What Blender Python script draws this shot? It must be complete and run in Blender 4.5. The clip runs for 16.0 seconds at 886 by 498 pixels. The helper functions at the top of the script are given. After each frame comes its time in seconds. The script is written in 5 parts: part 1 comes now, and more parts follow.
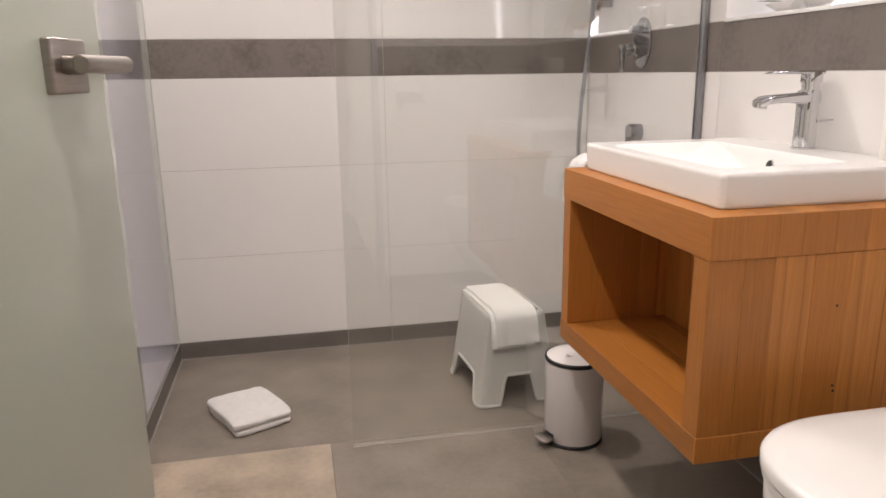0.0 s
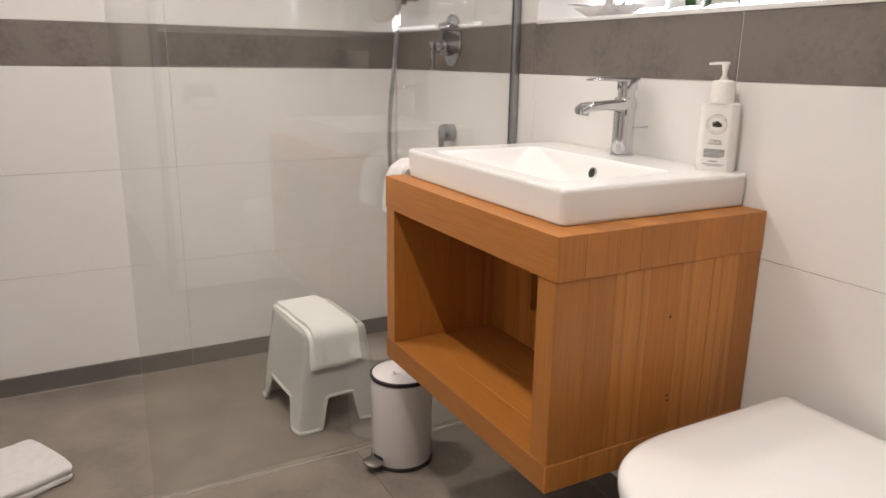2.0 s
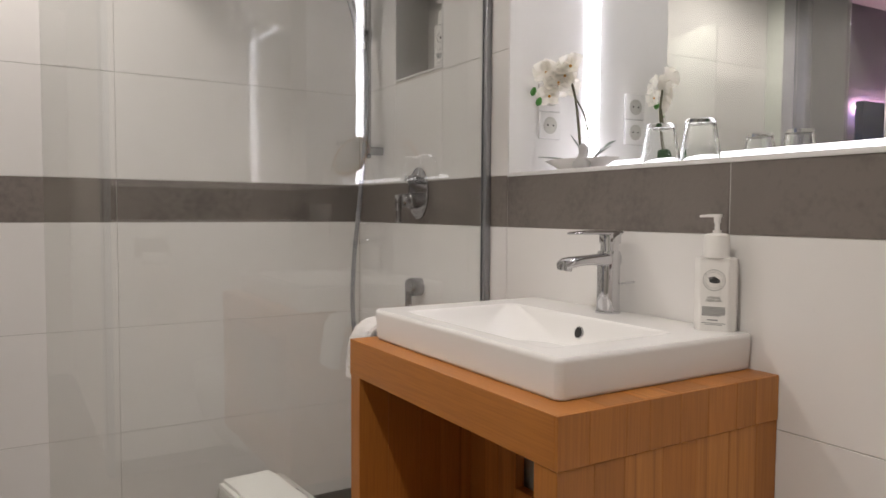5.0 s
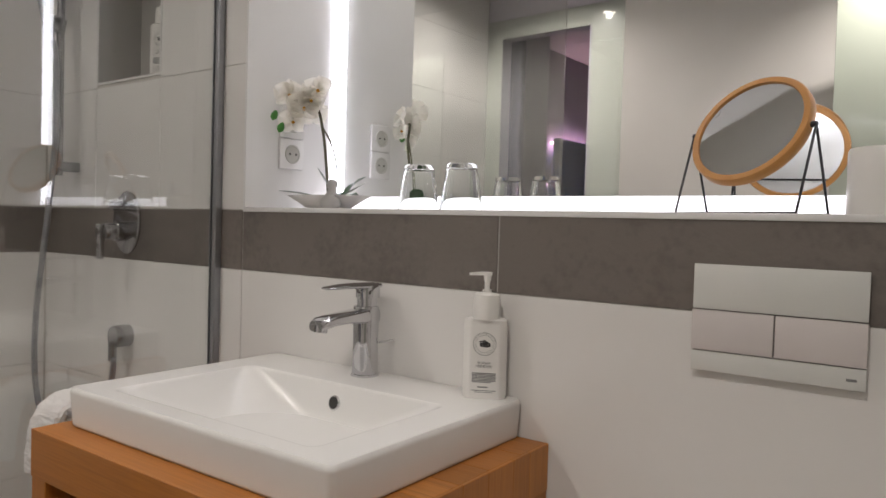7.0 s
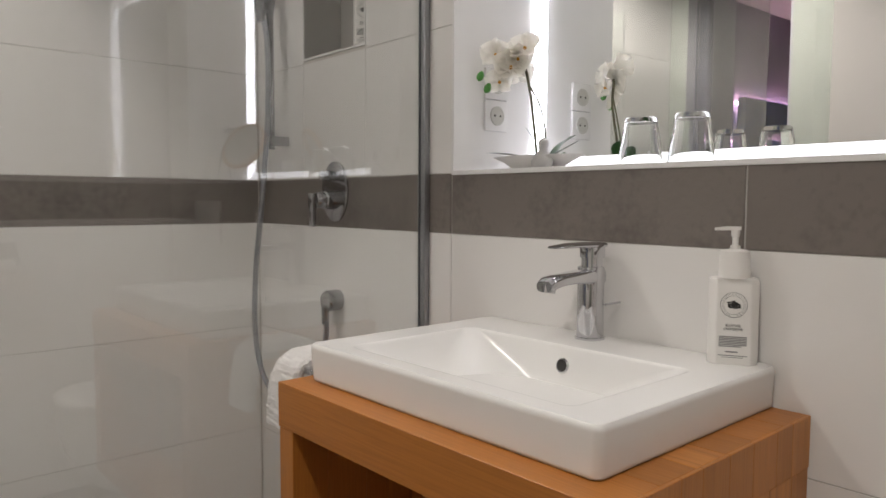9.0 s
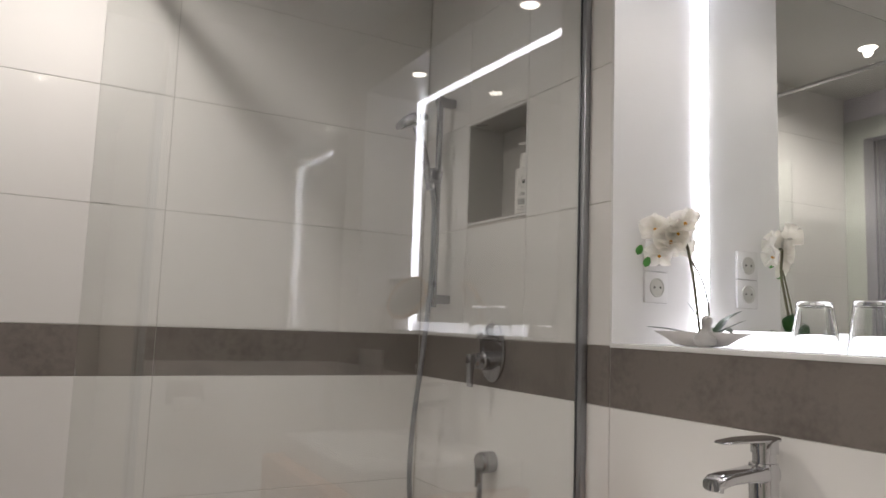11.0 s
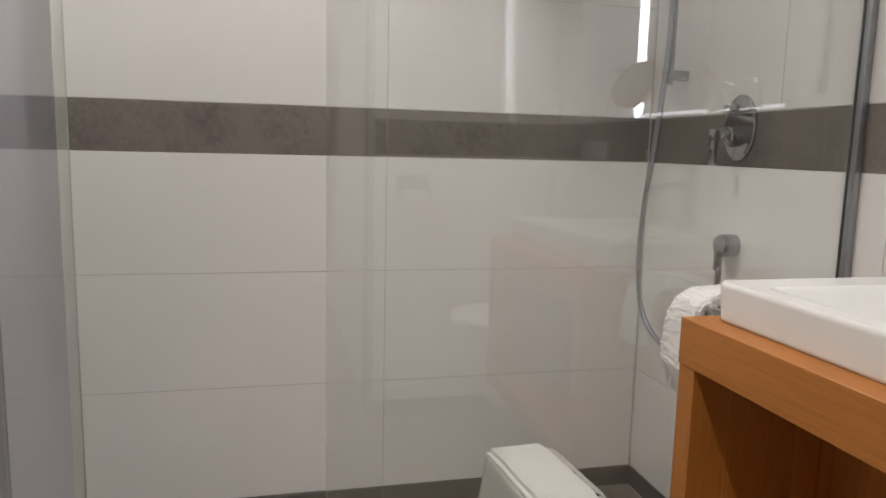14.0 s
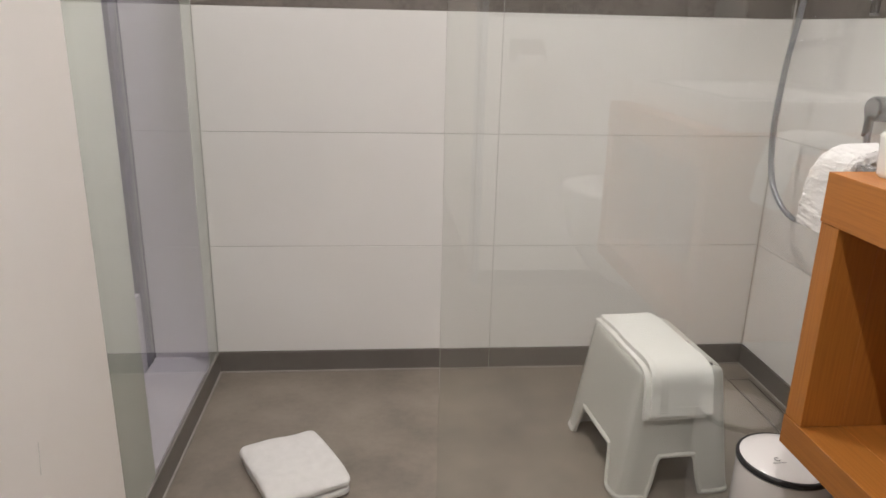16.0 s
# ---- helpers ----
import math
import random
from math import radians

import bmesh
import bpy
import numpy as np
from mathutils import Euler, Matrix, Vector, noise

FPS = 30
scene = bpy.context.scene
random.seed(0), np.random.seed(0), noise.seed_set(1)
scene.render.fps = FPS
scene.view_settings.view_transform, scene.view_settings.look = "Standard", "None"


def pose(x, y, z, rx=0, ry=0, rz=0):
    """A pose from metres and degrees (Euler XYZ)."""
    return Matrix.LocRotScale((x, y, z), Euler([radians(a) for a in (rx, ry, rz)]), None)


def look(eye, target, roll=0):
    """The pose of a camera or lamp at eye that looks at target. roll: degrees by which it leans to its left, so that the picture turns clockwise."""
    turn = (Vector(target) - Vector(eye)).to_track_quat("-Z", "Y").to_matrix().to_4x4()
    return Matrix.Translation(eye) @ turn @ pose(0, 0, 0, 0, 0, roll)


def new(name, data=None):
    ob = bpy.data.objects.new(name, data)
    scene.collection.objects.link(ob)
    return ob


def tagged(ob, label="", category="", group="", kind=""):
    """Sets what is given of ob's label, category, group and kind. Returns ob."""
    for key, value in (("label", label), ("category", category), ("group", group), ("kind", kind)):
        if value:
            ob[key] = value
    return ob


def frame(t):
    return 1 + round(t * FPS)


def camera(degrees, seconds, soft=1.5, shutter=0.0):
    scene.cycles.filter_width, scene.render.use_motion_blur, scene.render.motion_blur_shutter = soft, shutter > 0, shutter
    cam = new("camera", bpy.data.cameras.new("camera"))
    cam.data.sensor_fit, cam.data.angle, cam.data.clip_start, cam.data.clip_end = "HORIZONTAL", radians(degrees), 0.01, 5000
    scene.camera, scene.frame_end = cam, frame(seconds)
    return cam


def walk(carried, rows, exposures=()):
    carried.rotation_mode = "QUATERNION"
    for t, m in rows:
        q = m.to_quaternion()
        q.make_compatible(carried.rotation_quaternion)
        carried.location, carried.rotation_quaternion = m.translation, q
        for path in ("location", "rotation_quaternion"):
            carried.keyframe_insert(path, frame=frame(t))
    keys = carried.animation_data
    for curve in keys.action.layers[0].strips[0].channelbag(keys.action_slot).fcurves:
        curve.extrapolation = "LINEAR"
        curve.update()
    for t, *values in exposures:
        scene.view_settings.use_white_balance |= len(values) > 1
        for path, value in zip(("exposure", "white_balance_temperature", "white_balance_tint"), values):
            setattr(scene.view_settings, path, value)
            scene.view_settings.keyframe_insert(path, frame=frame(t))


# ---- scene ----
cam = camera(64.0, 16.0, soft=1.6)
PATH = [
    (0, (-0.345, 0.252, 1.073), (0.046, 2.154, 0.593), -0.8),
    (0.5, (-0.337, 0.316, 1.090), (0.245, 2.148, 0.534), -0.4),
    (1, (-0.337, 0.367, 1.082), (0.397, 2.113, 0.441), 0.4),
    (1.5, (-0.349, 0.414, 1.087), (0.489, 2.106, 0.427), 0.5),
    (2, (-0.343, 0.432, 1.098), (0.576, 2.134, 0.587), 0.8),
    (2.5, (-0.339, 0.446, 1.113), (0.624, 2.163, 0.761), 1.0),
    (3, (-0.339, 0.437, 1.132), (0.628, 2.174, 0.917), 0.9),
    (3.2, (-0.340, 0.435, 1.139), (0.628, 2.176, 0.959), 0.8),
    (5.3, (-0.282, 0.615, 1.104), (0.803, 2.292, 1.010), 0.3),
    (5.5, (-0.275, 0.632, 1.105), (0.887, 2.254, 1.001), 0.3),
    (6, (-0.212, 0.665, 1.136), (1.137, 2.140, 1.029), 0.7),
    (6.5, (-0.206, 0.726, 1.171), (1.339, 1.991, 1.087), 1.5),
    (7, (-0.204, 0.785, 1.177), (1.418, 1.952, 1.116), 1.7),
    (7.5, (-0.198, 0.845, 1.172), (1.401, 2.044, 1.079), 1.3),
    (8, (-0.208, 0.891, 1.154), (1.324, 2.169, 1.014), 0.8),
    (8.5, (-0.226, 0.914, 1.139), (1.211, 2.296, 0.980), 0.6),
    (9, (-0.252, 0.906, 1.142), (1.079, 2.393, 1.006), 0.3),
    (9.5, (-0.270, 0.898, 1.161), (0.957, 2.478, 1.123), 0.2),
    (10, (-0.293, 0.891, 1.197), (0.844, 2.533, 1.303), 0.5),
    (10.2, (-0.299, 0.880, 1.205), (0.800, 2.542, 1.379), 0.9),
    (12.3, (-0.260, 0.881, 1.263), (0.590, 2.684, 1.448), 0.9),
    (12.5, (-0.286, 0.884, 1.238), (0.547, 2.698, 1.380), 1.2),
    (13, (-0.308, 0.909, 1.159), (0.426, 2.770, 1.175), 1.5),
    (13.5, (-0.318, 0.932, 1.140), (0.284, 2.835, 1.011), 1.5),
    (14, (-0.315, 0.966, 1.097), (0.147, 2.892, 0.815), 1.4),
    (14.5, (-0.321, 0.989, 1.050), (0.028, 2.918, 0.656), 1.8),
    (15, (-0.324, 0.989, 1.031), (-0.050, 2.907, 0.533), 1.8),
    (15.5, (-0.331, 0.982, 1.023), (-0.118, 2.888, 0.457), 1.7),
    (16, (-0.336, 0.984, 1.027), (-0.163, 2.884, 0.429), 1.3),
]
walk(cam, [(t, look(eye, target, roll)) for t, eye, target, roll in PATH],
     exposures=[(0, 0.20, 6550, 16), (2, 0.10, 6550, 13), (3, -0.24, 6500, 12), (5.5, -0.52, 6450, 12), (7, -0.81, 6400, 11), (9, -0.64, 6350, 10), (10.2, -0.56, 6350, 10), (12.4, -0.97, 6400, 12), (13.5, -0.60, 6300, 10), (14.5, -0.12, 6250, 10), (16, 0.13, 6250, 10)])

# ---- light and exposure ----
scene.view_settings.exposure = 0.0
world = bpy.data.worlds.new("world")
scene.world = world
world.use_nodes = True
world.node_tree.nodes["Background"].inputs[0].default_value = (0.8, 0.85, 1.0, 1)
world.node_tree.nodes["Background"].inputs[1].default_value = 0.02

WARM = (1.0, 0.925, 0.85)
COOL = (0.935, 0.92, 1.0)


def downlight(name, x, y, z, watts, angle=152, colour=WARM):
    lamp = bpy.data.lights.new(name, "SPOT")
    lamp.energy, lamp.color, lamp.spot_size, lamp.spot_blend, lamp.shadow_soft_size = watts, colour, radians(angle), 0.9, 0.018
    ob = new(name, lamp)
    ob.matrix_world = pose(x, y, z)
    return ob


CEILING_Z, SOFFIT_Z = 2.42, 2.193
# Third spot, in the hallway, is unseen and added to light the door.
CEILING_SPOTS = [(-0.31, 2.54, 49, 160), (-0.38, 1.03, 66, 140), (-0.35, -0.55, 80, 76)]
SOFFIT_SPOTS = [(0.909, 1.112), (0.907, 1.826)]
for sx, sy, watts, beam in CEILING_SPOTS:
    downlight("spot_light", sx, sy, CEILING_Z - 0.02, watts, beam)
for sx, sy in SOFFIT_SPOTS:
    downlight("spot_light", sx, sy, SOFFIT_Z - 0.015, 5.6, 130)


# ---- materials ----
def nodes_of(name):
    m = bpy.data.materials.new(name)
    m.use_nodes = True
    return m, m.node_tree.nodes, m.node_tree.links, m.node_tree.nodes["Principled BSDF"]


def surface(name, c1, c2, scale=4.0, rough=0.5, rough2=None, bump=0.0, bump_scale=60.0, metal=0.0, coat=0.0, detail=6.0, piece=0.0, spec=0.5, stretch=(1, 1, 1), fine=0.35):
    """Two tones mixed by noise at two scales, with relief; piece: how much each piece differs in tone."""
    m, n, k, p = nodes_of(name)
    tex = n.new("ShaderNodeTexCoord")
    info = n.new("ShaderNodeObjectInfo")
    off = n.new("ShaderNodeVectorMath")
    off.operation = "MULTIPLY_ADD"
    rnd = n.new("ShaderNodeMath")
    rnd.operation = "MULTIPLY"
    rnd.inputs[1].default_value = 37.0 if piece else 0.0
    k.new(info.outputs["Random"], rnd.inputs[0])
    k.new(tex.outputs["Object"], off.inputs[0])
    off.inputs[1].default_value = stretch
    k.new(rnd.outputs[0], off.inputs[2])
    a = n.new("ShaderNodeTexNoise")
    a.inputs["Scale"].default_value, a.inputs["Detail"].default_value = scale, detail
    b = n.new("ShaderNodeTexNoise")
    b.inputs["Scale"].default_value, b.inputs["Detail"].default_value = scale * 9.0, 4.0
    k.new(off.outputs[0], a.inputs["Vector"])
    k.new(off.outputs[0], b.inputs["Vector"])
    mix = n.new("ShaderNodeMath")
    mix.operation = "MULTIPLY_ADD"
    mix.inputs[1].default_value = fine
    k.new(b.outputs["Fac"], mix.inputs[0])
    sub = n.new("ShaderNodeMath")
    sub.operation = "MULTIPLY_ADD"
    sub.inputs[1].default_value, sub.inputs[2].default_value = 1.9, -0.62
    k.new(a.outputs["Fac"], sub.inputs[0])
    k.new(sub.outputs[0], mix.inputs[2])
    col = n.new("ShaderNodeMix")
    col.data_type, col.clamp_factor = "RGBA", True
    col.inputs["A"].default_value, col.inputs["B"].default_value = (*c1, 1), (*c2, 1)
    k.new(mix.outputs[0], col.inputs["Factor"])
    out = col.outputs["Result"]
    if piece:
        hsv = n.new("ShaderNodeHueSaturation")
        val = n.new("ShaderNodeMath")
        val.operation = "MULTIPLY_ADD"
        val.inputs[1].default_value, val.inputs[2].default_value = 2 * piece, 1 - piece
        k.new(info.outputs["Random"], val.inputs[0])
        k.new(val.outputs[0], hsv.inputs["Value"])
        k.new(out, hsv.inputs["Color"])
        out = hsv.outputs["Color"]
    k.new(out, p.inputs["Base Color"])
    p.inputs["Metallic"].default_value = metal
    p.inputs["Coat Weight"].default_value, p.inputs["Coat Roughness"].default_value = coat, 0.05
    p.inputs["Specular IOR Level"].default_value = spec
    if rough2 is None:
        p.inputs["Roughness"].default_value = rough
    else:
        rr_ = n.new("ShaderNodeMapRange")
        rr_.inputs["To Min"].default_value, rr_.inputs["To Max"].default_value = rough, rough2
        k.new(mix.outputs[0], rr_.inputs["Value"])
        k.new(rr_.outputs["Result"], p.inputs["Roughness"])
    if bump:
        c = n.new("ShaderNodeTexNoise")
        c.inputs["Scale"].default_value, c.inputs["Detail"].default_value = bump_scale, 5.0
        k.new(off.outputs[0], c.inputs["Vector"])
        bp = n.new("ShaderNodeBump")
        bp.inputs["Strength"].default_value, bp.inputs["Distance"].default_value = bump, 0.004
        k.new(c.outputs["Fac"], bp.inputs["Height"])
        k.new(bp.outputs["Normal"], p.inputs["Normal"])
    return m


def wood(name, axis, figure=0.95):
    """Oiled hardwood stave with grain along the given axis (0, 1, 2)."""
    m, n, k, p = nodes_of(name)
    tex, info = n.new("ShaderNodeTexCoord"), n.new("ShaderNodeObjectInfo")
    off = n.new("ShaderNodeVectorMath")
    off.operation = "MULTIPLY_ADD"
    s = [1.0, 1.0, 1.0]
    s[axis] = 0.028
    off.inputs[1].default_value = s
    rnd = n.new("ShaderNodeMath")
    rnd.operation, rnd.inputs[1].default_value = "MULTIPLY", 53.0
    k.new(info.outputs["Random"], rnd.inputs[0])
    k.new(tex.outputs["Object"], off.inputs[0])
    k.new(rnd.outputs[0], off.inputs[2])
    broad = n.new("ShaderNodeTexNoise")
    broad.inputs["Scale"].default_value, broad.inputs["Detail"].default_value = 9.0, 2.0
    broad.inputs["Distortion"].default_value = 0.35
    k.new(off.outputs[0], broad.inputs["Vector"])
    rings = n.new("ShaderNodeMath")
    rings.operation, rings.inputs[1].default_value = "MULTIPLY", 7.5
    k.new(broad.outputs["Fac"], rings.inputs[0])
    fr = n.new("ShaderNodeMath")
    fr.operation = "FRACT"
    k.new(rings.outputs[0], fr.inputs[0])
    ramp = n.new("ShaderNodeValToRGB")
    e = ramp.color_ramp.elements
    e[0].position, e[0].color = 0.0, (0.21, 0.080, 0.019, 1)
    e[1].position, e[1].color = 0.20, (0.43, 0.178, 0.040, 1)
    x2 = e.new(0.75)
    x2.color = (0.52, 0.226, 0.054, 1)
    x3 = e.new(1.0)
    x3.color = (0.36, 0.143, 0.031, 1)
    k.new(fr.outputs[0], ramp.inputs["Fac"])
    fine = n.new("ShaderNodeTexNoise")
    fine.inputs["Scale"].default_value, fine.inputs["Detail"].default_value = 330.0, 5.0
    k.new(off.outputs[0], fine.inputs["Vector"])
    mx = n.new("ShaderNodeMix")
    mx.data_type, mx.blend_type = "RGBA", "MULTIPLY"
    mx.inputs["Factor"].default_value = 0.34
    gr = n.new("ShaderNodeValToRGB")
    gr.color_ramp.elements[0].position, gr.color_ramp.elements[0].color = 0.35, (0.62, 0.55, 0.50, 1)
    gr.color_ramp.elements[1].position, gr.color_ramp.elements[1].color = 0.6, (1.05, 1.05, 1.05, 1)
    k.new(fine.outputs["Fac"], gr.inputs["Fac"])
    plain = n.new("ShaderNodeMix")
    plain.data_type = "RGBA"
    plain.inputs["A"].default_value = (0.450, 0.168, 0.029, 1)
    amount = n.new("ShaderNodeMapRange")
    amount.inputs["From Min"].default_value, amount.inputs["To Min"].default_value, amount.inputs["To Max"].default_value = 0.72, 0.11 * figure, 1.7 * figure
    k.new(info.outputs["Random"], amount.inputs["Value"])
    k.new(amount.outputs["Result"], plain.inputs["Factor"])
    k.new(ramp.outputs["Color"], plain.inputs["B"])
    k.new(plain.outputs["Result"], mx.inputs["A"])
    k.new(gr.outputs["Color"], mx.inputs["B"])
    hsv = n.new("ShaderNodeHueSaturation")
    val = n.new("ShaderNodeMapRange")
    val.inputs["To Min"].default_value, val.inputs["To Max"].default_value = 0.80, 1.14
    k.new(info.outputs["Random"], val.inputs["Value"])
    k.new(val.outputs["Result"], hsv.inputs["Value"])
    k.new(mx.outputs["Result"], hsv.inputs["Color"])
    k.new(hsv.outputs["Color"], p.inputs["Base Color"])
    p.inputs["Roughness"].default_value = 0.42
    bp = n.new("ShaderNodeBump")
    bp.inputs["Strength"].default_value, bp.inputs["Distance"].default_value = 0.12, 0.002
    k.new(fine.outputs["Fac"], bp.inputs["Height"])
    k.new(bp.outputs["Normal"], p.inputs["Normal"])
    return m


def glow(name, colour, strength):
    m, n, k, p = nodes_of(name)
    p.inputs["Base Color"].default_value = (0.9, 0.9, 0.9, 1)
    p.inputs["Emission Color"].default_value = (*colour, 1)
    p.inputs["Emission Strength"].default_value = strength
    return m


def clear(name, colour, rough=0.0, ior=1.46):
    m, n, k, p = nodes_of(name)
    p.inputs["Base Color"].default_value = (*colour, 1)
    p.inputs["Transmission Weight"].default_value = 1.0
    p.inputs["Roughness"].default_value = rough
    p.inputs["IOR"].default_value = ior
    return m


